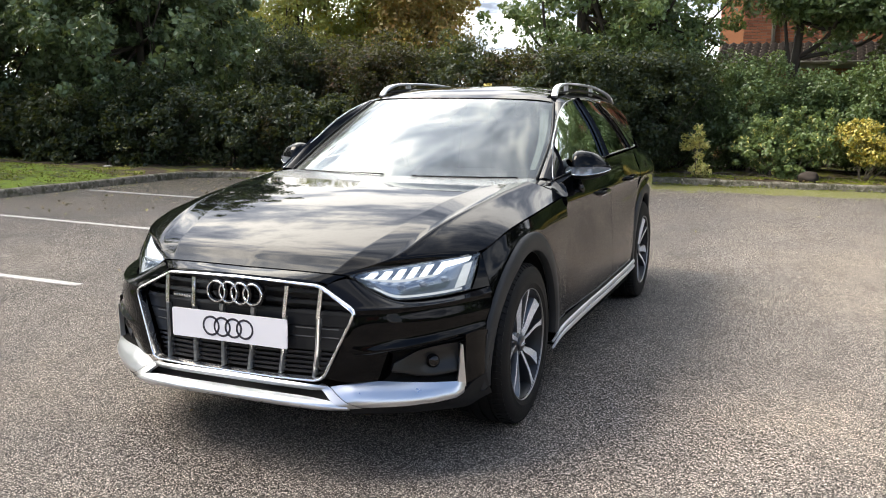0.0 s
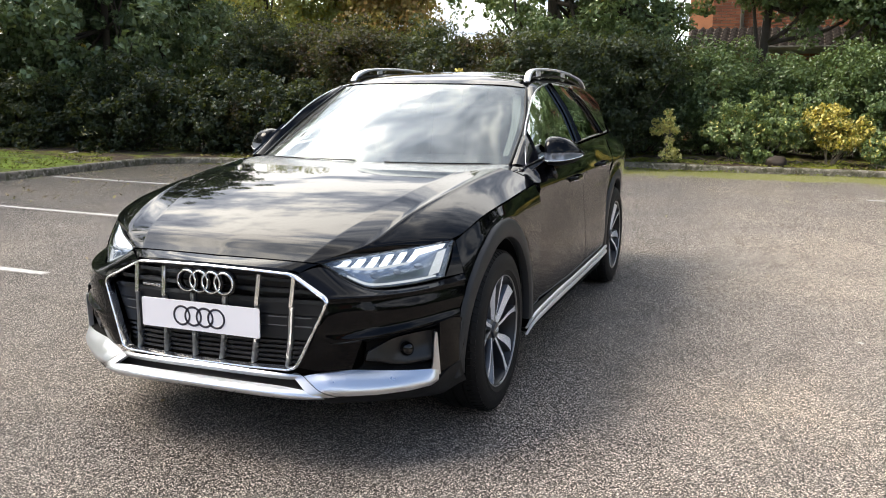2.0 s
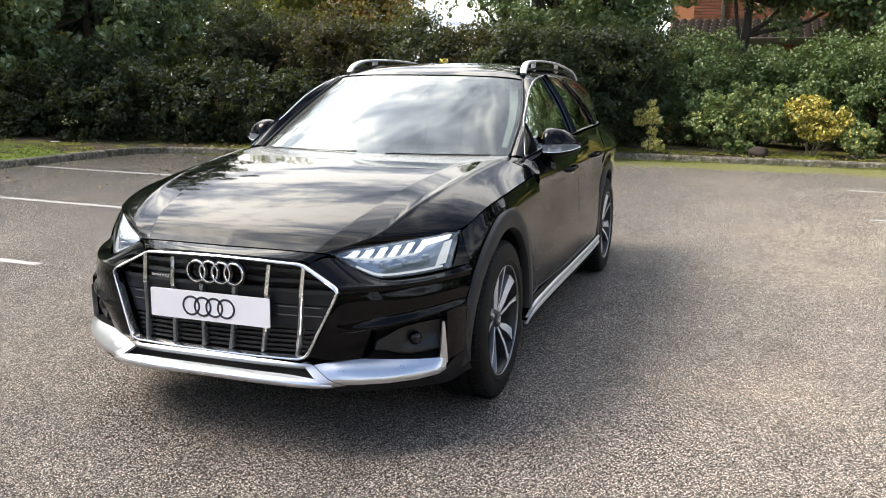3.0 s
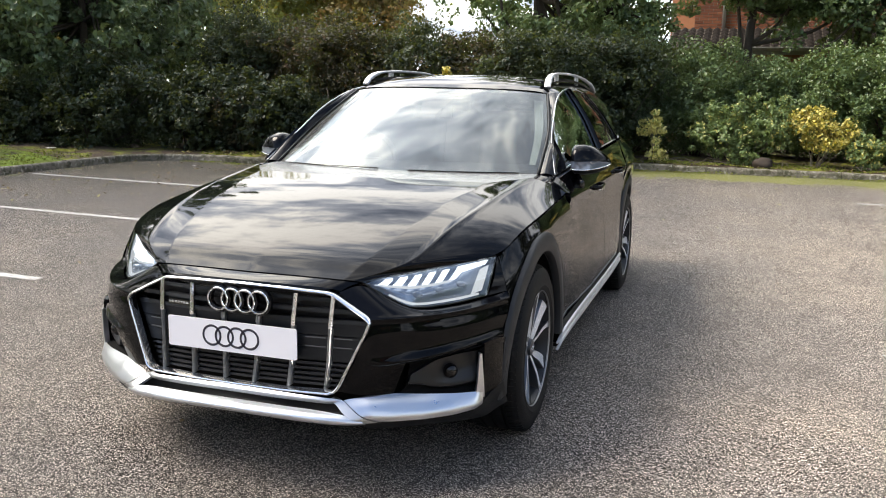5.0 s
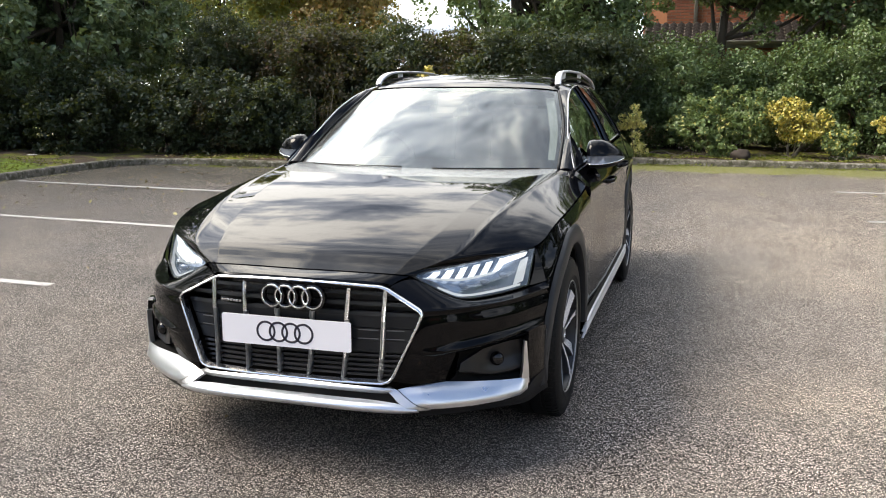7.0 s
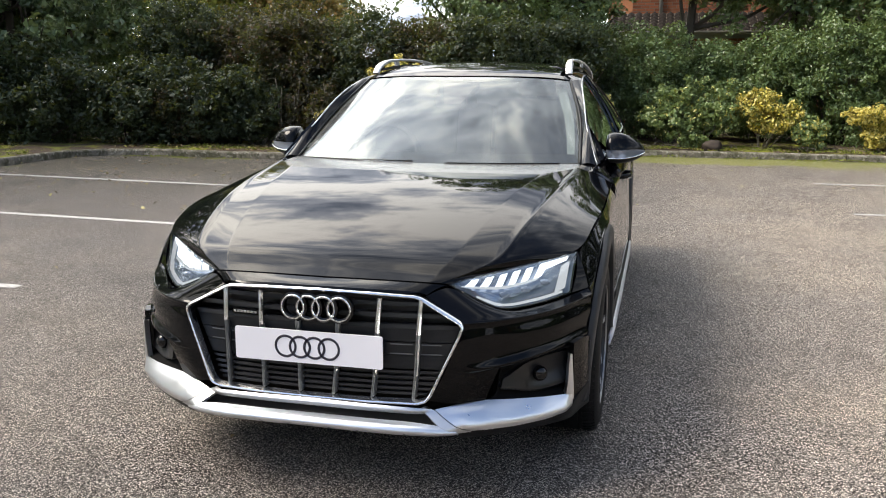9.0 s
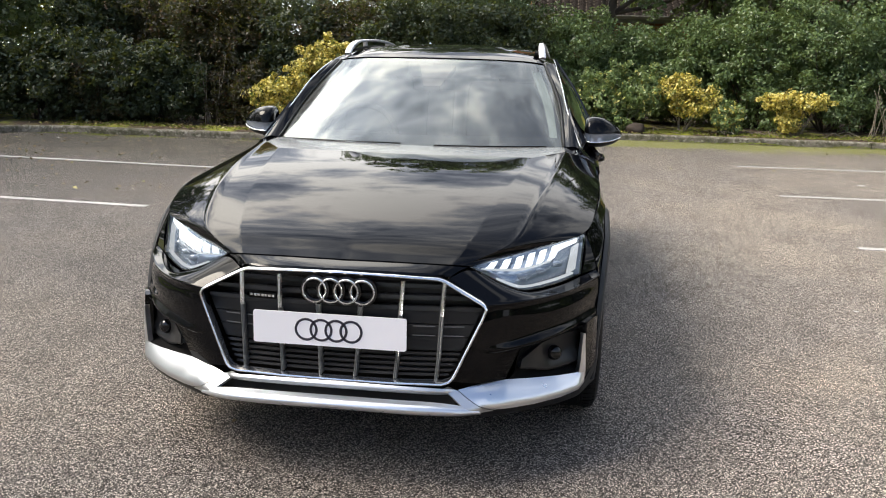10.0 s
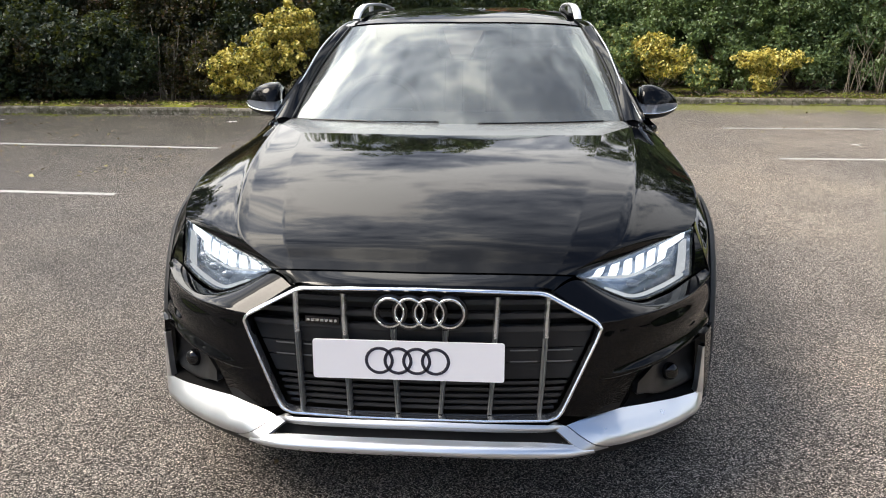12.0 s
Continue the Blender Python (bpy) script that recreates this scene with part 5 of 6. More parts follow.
gx = np.concatenate([[-2500, -300, -60], np.linspace(-24, 24, 33), [60, 300, 2500]])
gy = np.concatenate([[-2500, -300, -60], np.linspace(-24, 30, 37), [70, 300, 2500]])
g = np.array([[(x, y, 0.006 * noise.noise((x * .35, y * .35, 0)) if abs(x) < 22 and abs(y) < 24 else 0.0) for x in gx] for y in gy])
flat = (np.abs(g[:, :, 0]) < 1.8) & (g[:, :, 1] > -.5) & (g[:, :, 1] < 5.2)
g[:, :, 2] = np.where(flat, 0.0, np.minimum(g[:, :, 2], 0.0))
v, f = sheet(g)
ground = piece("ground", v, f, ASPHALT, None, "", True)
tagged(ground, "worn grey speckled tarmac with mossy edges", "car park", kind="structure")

LINES = [((-3.07, 2.29), (-8.35, 2.50)), ((-3.07, 4.82), (-8.45, 5.16)), ((-3.10, 7.58), (-8.50, 7.97)),
         ((3.06, 4.52), (8.4, 4.60)), ((3.07, 7.26), (8.4, 7.33)), ((3.10, 10.00), (8.4, 10.10)), ((3.06, 1.80), (8.4, 1.85)), ((-3.07, -.30), (-8.3, -.15))]
for (xa, ya), (xb, yb) in LINES:
    n_ = 40
    c = np.stack([np.linspace(xa, xb, n_), np.linspace(ya, yb, n_)], axis=1)
    edge = np.array([.042 + .006 * noise.noise((k * 1.7, xa, ya)) for k in range(n_)])
    rows = [[(c[k, 0], c[k, 1] - edge[k], -.008) for k in range(n_)], [(c[k, 0], c[k, 1] - edge[k], .004) for k in range(n_)], [(c[k, 0], c[k, 1] + edge[k], .004) for k in range(n_)], [(c[k, 0], c[k, 1] + edge[k], -.008) for k in range(n_)]]
    v, f = sheet(np.array(rows), xb < xa)
    tagged(piece("bay_line", v, f, LINE, None, "", False), "worn white painted parking bay line on tarmac", "road marking", "parking bay lines", "structure")


def kerb_mesh(length):
    """One kerb stone: a splayed concrete block with rounded top edge, along +x."""
    prof = [(0, -.03), (0, .085), (.010, .108), (.030, KERB_H), (.115, KERB_H), (.125, .105), (.125, -.03)]
    rng = random.Random(int(length * 1000))
    rows = []
    for k in range(6):
        x = .004 + (length - .008) * k / 5
        rows.append([(x, y, z + (rng.uniform(-.003, .003) if z > 0 else 0)) for y, z in prof])
    v_, f_ = sheet(np.array(rows), True)
    a, n_ = [tuple(range(7)), tuple(range(35, 42))], 7
    return mesh_of(v_, f_ + [a[0], a[1][::-1]], "kerb_stone", KERB, False)


KERB_MESHES = [kerb_mesh(.914), kerb_mesh(.60), kerb_mesh(.913)]


def kerb_run(name, label, points):
    """Kerb stones laid along a line of places; the verge lies to the left of the way."""
    run = thing(name, label, "kerb", kind="structure")
    d = 0.0
    p = np.array(points, float)
    seg = np.linalg.norm(np.diff(p, axis=0), axis=1)
    cum = np.r_[0, np.cumsum(seg)]
    k = 0
    while d < cum[-1] - .2:
        short = any(abs(cum[1:-1] - d) < .75) if len(p) > 2 else False
        me, ln = (KERB_MESHES[1], .60) if short else (KERB_MESHES[(k % 2) * 2], .914)
        a = np.array([np.interp(d, cum, p[:, q]) for q in range(2)])
        b = np.array([np.interp(min(d + ln, cum[-1]), cum, p[:, q]) for q in range(2)])
        ob = new("kerb_stone", me)
        ob.parent = run
        ob.matrix_basis = pose(a[0], a[1], random.Random(k + 5).uniform(-.006, .004), 0, random.Random(k).uniform(-.4, .4), math.degrees(math.atan2(b[1] - a[1], b[0] - a[0])))
        d += ln
        k += 1
    return run


corner = [(KERB_L + 1.0 - math.cos(a) * 1.0, KERB_B - 1.0 + math.sin(a) * 1.0 + .05) for a in np.linspace(0, math.pi / 2, 6)]
LEFT_KERB = [(KERB_L - .02, -6.0), (KERB_L, 6.0)] + corner + [(-6.2, KERB_B + .06), (-2.3, KERB_B + .02)]
kerb_run("kerb_left", "weathered concrete kerb stones with moss beside the verge", LEFT_KERB)
kerb_run("kerb_jog", "weathered concrete kerb stones with moss at the step", [(-2.3, KERB_B + .02), (-1.35, KERB_R)])
kerb_run("kerb_right", "weathered concrete kerb stones below the planted verge", [(-1.35, KERB_R), (9.6, KERB_R - .10)])


def verge(name, outline, back, mat, label):
    """A raised bed behind the kerb: from the kerb's line back to the far line, with lumps."""
    a, b = np.array(outline, float), np.array(back, float)
    n_ = 60
    def run(p):
        d = np.r_[0, np.cumsum(np.linalg.norm(np.diff(p, axis=0), axis=1))]
        at = np.linspace(0, d[-1], n_)
        return np.stack([np.interp(at, d, p[:, 0]), np.interp(at, d, p[:, 1])], axis=1)
    a, b = run(a), run(b)
    rows = []
    for t in np.linspace(0, 1, 16):
        c = a * (1 - t) + b * t
        rows.append([(x, y, (.095 if t > 0 else .02) + min(t * 4, 1) * (.05 * noise.noise((x * 1.3, y * 1.3, 3)) + .02) + .12 * t) for x, y in c])
    v_, f_ = sheet(np.array(rows))
    ob = piece(name, v_, f_, mat, None, "", True)
    return tagged(ob, label, "verge", kind="structure")


verge("verge_left", [(KERB_L - .10, -6.0), (KERB_L - .10, 9.4), (KERB_L - .08, 10.4)], [(-16, -6), (-16, 9), (-15, 13)], TURF, "mossy bright green grass verge behind the kerb")
verge("verge_back", [(KERB_L - .10, 9.2)] + [(x, y + .10) for x, y in corner[1:]] + [(-6.2, KERB_B + .16), (-2.40, KERB_B + .12), (-1.45, KERB_R + .1), (-.9, KERB_R + .1)], [(-15, 11), (-13, 14), (-10, 17), (-6, 17), (-3, 17), (-1, 17), (-.8, 17)], SOIL, "dark soil and moss verge under the hedge")
verge("verge_right", [(-1.0, KERB_R + .1), (9.6, KERB_R)], [(-1.0, 18), (9.6, 18)], SOIL, "dark soil and moss verge under golden shrubs")


# ---- foliage ----
def leaf_mesh(name, pts, outs, size, mat, rng, flat=.0, long=1.7, vary=.35):
    """Leaves as folded four-cornered blades at pts, turned roughly outwards."""
    n_ = len(pts)
    nr = outs * .55 + rng.normal(0, .65, (n_, 3)) + np.array((0, 0, .45))
    nr /= np.linalg.norm(nr, axis=1, keepdims=True) + 1e-9
    ax = rng.normal(0, 1, (n_, 3)) + np.array((0, 0, -.35))
    ax -= nr * (ax * nr).sum(1, keepdims=True)
    ax /= np.linalg.norm(ax, axis=1, keepdims=True) + 1e-9
    sd = np.cross(nr, ax)
    sz = (size * rng.uniform(1 - vary, 1 + vary, n_))[:, None]
    base, tip = pts - ax * sz * long / 2, pts + ax * sz * long / 2 - nr * sz * .18
    l, r = pts - sd * sz * .5 + nr * sz * .14 - ax * sz * .1, pts + sd * sz * .5 + nr * sz * .14 - ax * sz * .1
    co = np.stack([base, r, tip, l], axis=1).reshape(-1, 3).astype(np.float32)
    me = bpy.data.meshes.new(name)
    me.vertices.add(4 * n_)
    me.vertices.foreach_set("co", co.ravel())
    idx = np.arange(n_)[:, None] * 4
    tri = np.concatenate([idx + (0, 1, 2), idx + (0, 2, 3)], axis=1).reshape(-1)
    me.loops.add(len(tri))
    me.loops.foreach_set("vertex_index", tri.astype(np.int32))
    me.polygons.add(2 * n_)
    me.polygons.foreach_set("loop_start", (np.arange(2 * n_) * 3).astype(np.int32))
    me.materials.append(mat)
    me.update(calc_edges=True)
    me.validate()
    return me


def clumps(forms, count, rng, low=.0):
    """Centres of leaf clumps near the skin of ellipsoids (cx, cy, cz, rx, ry, rz), with the ways outwards."""
    forms = np.array(forms, float)
    area = (forms[:, 3] * forms[:, 4] + forms[:, 3] * forms[:, 5] + forms[:, 4] * forms[:, 5])
    which = rng.choice(len(forms), count, p=area / area.sum())
    d = rng.normal(0, 1, (count, 3))
    d /= np.linalg.norm(d, axis=1, keepdims=True)
    r = rng.uniform(.45, 1.0, count) ** .6 * np.where(rng.random(count) < .16, rng.uniform(1.0, 1.28, count), 1.0)
    # hollows and bulges break the outline
    off = rng.uniform(-40, 40, 3)
    r *= np.array([1 + .60 * noise.noise((v[0] * 2.0 + off[0] + 3.7 * k, v[1] * 2.0 + off[1], v[2] * 2.0 + off[2])) for v, k in zip(d, which)])
    fm = forms[which]
    c = fm[:, :3] + d * fm[:, 3:] * r[:, None]
    keep = c[:, 2] > low
    return c[keep], d[keep]


def foliage(cs, ds, per, spread, rng):
    n_ = len(cs)
    off = rng.normal(0, 1, (n_ * per, 3))
    off *= (rng.uniform(.25, 1, n_ * per) ** .5 / (np.linalg.norm(off, axis=1) + 1e-9))[:, None]
    sp = np.repeat(spread * rng.uniform(.6, 1.4, n_), per)[:, None]
    pts = np.repeat(cs, per, axis=0) + off * sp * (1, 1, .8)
    outs = off * .7 + np.repeat(ds, per, axis=0) * .6
    return pts, outs


def plant(name, label, category, base, forms, n_clump, per, spread, leaf, mat, seed, trunk=.03, stems=5, group="", bark=None, low=.15, tips=None):
    """A shrub or tree: stems or a forked trunk, and a crown of leaves in clumps."""
    rng = np.random.default_rng(seed)
    root = thing(name, label, category, group, at=base)
    b = np.array(base)
    cs, ds = clumps(np.array(forms) - np.r_[b, 0, 0, 0], n_clump, rng, low - base[2])
    tall = max(f_[2] + f_[5] for f_ in forms) - base[2]
    pieces = []
    pick = rng.choice(len(cs), min(stems, len(cs)), replace=False)
    if stems:
        if category == "tree":
            lean = rng.normal(0, .12, 2)
            tp = smooth_curve([(0, 0, -.1), (lean[0] * .4, lean[1] * .4, tall * .3), (lean[0], lean[1], tall * .62)], 10)
            pieces.append(tube(tp, np.linspace(trunk * 1.15, trunk * .55, 10), 9))
            starts = [tp[4], tp[6], tp[8], tp[9]]
        else:
            starts = [np.array((rng.normal(0, .06), rng.normal(0, .06), -.08)) for _ in range(4)]
        for q, k in enumerate(pick):
            s0 = starts[q % len(starts)]
            e = cs[k]
            mid = s0 * .45 + e * .55 + rng.normal(0, .06, 3) * tall * .4 + np.array((0, 0, -.08 * tall if category == "tree" else .0))
            w0 = trunk * (.45 if category == "tree" else .8)
            pieces.append(tube(smooth_curve([s0, mid, e], 8), np.linspace(w0, w0 * .22, 8), 6))
    if pieces:
        v_, f_ = joined(pieces)
        ob = piece("trunk" if category == "tree" else "branching", v_, f_, bark or BARK, root)
        if category != "tree":
            tagged(ob, kind="stuff")
    pts, outs = foliage(cs, ds, per, spread, rng)
    if tips:
        share, tmat, z_min = tips
        top = (pts[:, 2] > z_min - base[2] + rng.normal(0, .08, len(pts))) & (rng.random(len(pts)) < share)
        crown = new("crown", leaf_mesh("crown", pts[~top], outs[~top], leaf, mat, rng))
        crown.parent = root
        cr2 = new("new_growth", leaf_mesh("new_growth", pts[top], outs[top], leaf, tmat, rng))
        cr2.parent = root
        tagged(cr2, "young golden leaves", kind="stuff")
    else:
        crown = new("crown", leaf_mesh("crown", pts, outs, leaf, mat, rng))
        crown.parent = root
    return root


# dark trees behind the grass verge; those with y < 9.5 are added unseen sun blockers
T = "tree"
for k, (x, y, h, r) in enumerate(((-17.2, 12.6, 10.5, 2.6), (-14.4, 13.6, 10.0, 2.4), (-11.9, 13.2, 9.5, 2.2), (-12.3, 15.6, 9.0, 1.8), (-19.5, 9.2, 14.0, 3.0), (-18.5, 5.0, 16.0, 3.0), (-21.0, 13.5, 8.5, 2.4), (-22.0, 7.0, 12.0, 3.0), (-17.0, 17.0, 9.0, 2.6))):
    plant("broadleaf_tree", "tall dense dark green broadleaf tree behind the verge", T, (x, y, .1),
          [(x, y, 1.1, r * 1.05, r * .85, 1.1), (x + .3, y - .5, 2.7, r * 1.05, r * .95, 1.5), (x - .3, y - .4, 4.2, r, r * .95, 1.5), (x - .2, y + .2, h * .72, r * .95, r * .9, h * .28)], 560 if 9.5 < y < 16 else 200, 66 if 9.5 < y < 16 else 44, .27 if 9.5 < y < 16 else .42, .082 if 9.5 < y < 16 else .11, LEAF_DARK, 40 + k, .09, 14, "trees along the verge", low=.55)
for k, (x, y, h, r) in enumerate(((-16.4, 9.4, 1.8, 1.2), (-16.8, 11.2, 1.7, 1.2), (-14.4, 11.1, 1.6, 1.1), (-12.4, 11.2, 1.7, 1.1), (-10.5, 11.5, 1.9, 1.2), (-8.6, 12.0, 1.7, 1.0), (-7.2, 12.2, 1.5, .9))):
    plant("dark_shrub", "spreading dark green shrub over bare soil", "shrub", (x, y, .12),
          [(x, y, h * .42, r, r * .7, h * .44), (x + .5, y + .2, h * .6, r * .8, r * .7, h * .45)], 300, 64, .19, .050, LEAF_HEDGE, 60 + k, .03, 9, "dark shrubs", low=.14)

# thicket of brown-green hedge behind the back kerb
for k, x in enumerate((-8.2, -7.0, -5.8, -4.6, -3.4, -2.2, -1.0)):
    y = 13.3 + .25 * math.sin(k * 2.1) + (.9 if x > -1.6 else 0)
    h = (2.75, 2.7, 2.6, 2.5, 2.42, 2.4, 2.5)[k]
    plant("thicket_bush", "tall twiggy brown-green hedge bush with bare stems below", "shrub", (x, y, .12),
          [(x, y, h * .40, .95, .75, h * .32), (x + .15, y + .1, h * .72, 1.0, .8, h * .28)], 460, 64, .19, .040, LEAF_BROWN if k % 3 and k < 5 else LEAF_HEDGE, 80 + k, .022, 16, "thicket", low=.34 if x < -2 else .2, bark=TWIG)
for k, (x, y, h) in enumerate(((-7.6, 12.15, 1.3), (-6.1, 12.3, 1.5), (-5.0, 12.5, 1.25))):
    plant("low_shrub", "low dark green shrub beneath the hedge", "shrub", (x, y, .12),
          [(x, y, h * .5, .62, .5, h * .5)], 170, 70, .14, .036, LEAF_BROWN if k != 1 else LEAF_HEDGE, 100 + k, .016, 8, "low shrubs", low=.3, bark=TWIG)

# lime and autumn trees further back
for k, (x, y, h, r, mt) in enumerate(((-12.6, 21.0, 7.6, 1.7, LEAF_LIME), (-10.4, 22.5, 7.4, 1.4, LEAF_LIME), (-9.0, 21.5, 6.6, 1.5, LEAF_AUTUMN), (-16.0, 21.5, 7.5, 2.6, LEAF_LIME), (-20.5, 20.0, 7.0, 2.8, LEAF_AUTUMN))):
    plant("autumn_tree", "yellowing autumn tree standing behind the hedge", T, (x, y, 0),
          [(x, y, 3.2, r, r * .9, 1.7), (x + .3, y, h * .72, r * .9, r * .9, h * .26)], 240, 80, .42, .078, mt, 120 + k, .08, 16, "autumn trees", low=.6)

# green trees and laurel before the house
for k, (x, y, h, r) in enumerate(((-2.6, 16.3, 7.8, 1.7), (-1.3, 16.8, 8.0, 1.25), (1.45, 17.4, 5.6, .9))):
    forms = [(x, y, 1.6, r, r * .8, 1.2), (x + .2, y - .2, 3.2, r * 1.1, r, 1.3), (x, y, h * .76, r, r, h * .24)]
    if k == 2:
        forms = [(x + .5, y - .2, 3.6, 1.3, .9, .55), (x + 1.5, y, 3.5, 1.0, .8, .5), (x, y, 4.8, 1.2, 1.0, .9), (x + 2.6, y - .1, 3.9, 1.1, .8, .55), (x + 3.7, y - .1, 3.7, 1.0, .8, .45)]
    plant("garden_tree", "leafy green tree with open crown by the house", T, (x, y, .1), forms, 500 if k < 2 else 700, 56, .26, .068, LEAF_MID if k != 1 else LEAF_BRIGHT, 140 + k, .13, 14 if k < 2 else 7, "garden trees", low=.3)
# their tall crowns are out of view, added to darken the side-window reflections
for k, (x, y, h, r) in enumerate(((3.7, 18.2, 9.0, 2.0), (5.7, 17.4, 8.6, 1.7), (7.6, 18.0, 11.5, 2.3), (10.6, 17.0, 11.0, 2.4), (13.4, 15.2, 10.0, 2.4))):
    plant("garden_tree", "tall leafy green tree before the brick house, its added crown out of view", T, (x, y, .1), [(x, y - .3, 3.1, r, r * .7, .9), (x, y, h * .62, r, r * .8, h * .17), (x + .3, y, h * .8, r * .9, r * .8, h * .2)], 440 if x < 6 else 300, 52, .28 if x < 6 else .40, .070 if x < 6 else .10, LEAF_HEDGE if x > 10 else LEAF_MID if k != 2 else LEAF_DARK, 150 + k, .15, 9, "garden trees", low=.3)
for k, (x, y, h, r, mt) in enumerate(((-.6, 15.4, 2.5, 1.0, LEAF_DARK), (.7, 15.5, 2.35, 1.0, LEAF_MID), (1.9, 15.9, 2.1, .9, LEAF_MID), (3.1, 15.6, 2.3, 1.0, LEAF_LAUREL), (4.3, 15.3, 2.55, 1.1, LEAF_LAUREL), (5.6, 15.2, 2.65, 1.1, LEAF_MID), (6.9, 15.1, 2.35, 1.1, LEAF_MID), (8.3, 15.0, 2.2, 1.1, LEAF_LAUREL), (9.6, 14.6, 2.4, 1.2, LEAF_LAUREL))):
    plant("laurel_bush", "glossy green laurel bush in a dense hedge", "shrub", (x, y, .15),
          [(x, y, h * .42, r, r * .85, h * .42), (x + .1, y + .1, h * .66, r * .9, r * .8, h * .34)], 420, 72, .18, .038, mt, 160 + k, .03, 12, "laurel hedge", low=.25)

# golden and green shrubs at the kerb
def golden(name, label, x, y, forms, n_clump, per, mat, seed, leaf=.036, spread=.11, tips=None, stems=8, low=.16):
    plant(name, label, "shrub", (x, y, .11), forms, n_clump, per, spread, leaf, mat, seed, .014, stems, "golden shrubs", TWIG, low, tips)


golden("golden_shrub", "narrow golden-leaved shrub at the kerb", .08, 13.95, [(.14, 13.95, .26, .18, .14, .12), (.10, 13.95, .48, .06, .06, .10), (-.02, 13.95, .78, .17, .14, .13), (.10, 13.95, .94, .06, .08, .12), (-.12, 13.95, .66, .08, .08, .07), (.20, 14.0, .70, .07, .08, .06)], 110, 26, LEAF_GOLD, 200, .036, .062, (.8, LEAF_MIXED, 5))
golden("green_shrub", "broad bright green shrub with golden tips", 1.6, 14.25, [(1.30, 14.25, .62, .56, .40, .34), (1.95, 14.3, .74, .60, .42, .40), (1.45, 14.3, 1.02, .38, .32, .22), (1.62, 13.98, .26, .25, .16, .14), (1.08, 14.2, .98, .10, .10, .26), (2.30, 14.25, 1.08, .11, .11, .28), (1.78, 14.3, 1.22, .09, .09, .24), (.92, 14.2, .74, .16, .12, .10), (1.52, 14.2, 1.22, .07, .07, .20), (2.02, 14.2, 1.18, .08, .08, .18), (2.55, 14.2, .80, .12, .12, .12)], 380, 36, LEAF_BRIGHT, 201, .040, .075, (.06, LEAF_GOLD, .3), 18)
golden("golden_shrub", "broad golden-leaved shrub beside a green one", 2.85, 14.2, [(2.70, 14.2, .92, .40, .32, .24), (3.00, 14.2, .66, .38, .30, .26), (3.35, 14.2, .74, .16, .16, .20)], 250, 36, LEAF_YELLOW, 202, .036, .085, (.25, LEAF_MIXED, .2), 12)
golden("green_shrub", "small low green shrub with golden leaves", 3.62, 14.1, [(3.62, 14.1, .42, .30, .26, .28)], 70, 44, LEAF_BRIGHT, 203, .036, .10, (.2, LEAF_YELLOW, .2))
golden("golden_shrub", "flat-topped golden shrub on bare stems", 4.8, 14.05, [(4.55, 14.05, .74, .36, .28, .15), (5.02, 14.05, .74, .34, .28, .15), (4.7, 14.05, .42, .20, .18, .22)], 230, 36, LEAF_YELLOW, 204, .034, .075, (.2, LEAF_MIXED, .2), 14)
golden("golden_shrub", "tall loose green and gold shrub at the kerb", -3.85, 11.95, [(-4.1, 11.95, .62, .60, .42, .40), (-3.55, 12.1, 1.00, .50, .42, .42), (-3.3, 12.2, 1.36, .36, .34, .30)], 300, 66, LEAF_MIXED, 206, .033, .085, (.70, LEAF_YELLOW, .3), 14, .3)

# stone in the bed
bm = bmesh.new()
bmesh.ops.create_icosphere(bm, subdivisions=3, radius=1)
for q in bm.verts:
    q.co *= 1 + .22 * noise.noise(q.co * 1.6) + .08 * noise.noise(q.co * 4)
    q.co = Vector((q.co.x * .18, q.co.y * .14, q.co.z * .12))
stone = part("boulder", bm, STONE, None, "", True)
stone.location = (1.98, 13.90, .17)
tagged(stone, "rounded brown stone in the planted verge", "stone")

# bare suckers and twigs on the soil
rng = np.random.default_rng(9)
for k, (x, y) in enumerate(((-5.55, 12.15), (-5.35, 12.2), (-5.05, 12.25), (-7.4, 12.0), (-4.7, 12.3), (6.2, 14.2), (6.45, 14.25), (6.75, 14.15))):
    tw = []
    for q in range(5):
        a = rng.normal(0, .18, 2)
        hh = rng.uniform(.6, 1.25)
        tw.append(tube(smooth_curve([(rng.normal(0, .04), rng.normal(0, .04), 0), (a[0] * .5 * hh, a[1] * .5 * hh, hh * .5), (a[0] * hh * 1.3, a[1] * hh, hh)], 7), np.linspace(.010, .004, 7), 5))
    v, f = joined(tw)
    ob = piece("bare_stems", v, f, TWIG, None, "", True)
    ob.location = (x, y, .11)
    tagged(ob, "bare pale stems growing from the soil", "stems", "bare stems", "stuff")
tw = []
for k in range(70):
    x = rng.uniform(-.9, 6.0)
    y = rng.uniform(13.75, 14.5)
    a, ln = rng.uniform(0, 6.28), rng.uniform(.15, .5)
    z = .125 + .02 * (y - 13.5)
    tw.append(tube(smooth_curve([(x, y, z), (x + ln * .5 * math.cos(a), y + ln * .5 * math.sin(a), z + rng.uniform(.02, .10)), (x + ln * math.cos(a + .3), y + ln * math.sin(a + .3), z + .02)], 6), np.linspace(.007, .003, 6), 4))
v, f = joined(tw)
tagged(piece("dead_twigs", v, f, TWIG, None, "", True), "dead pale twigs lying on the soil", "twigs", kind="stuff")


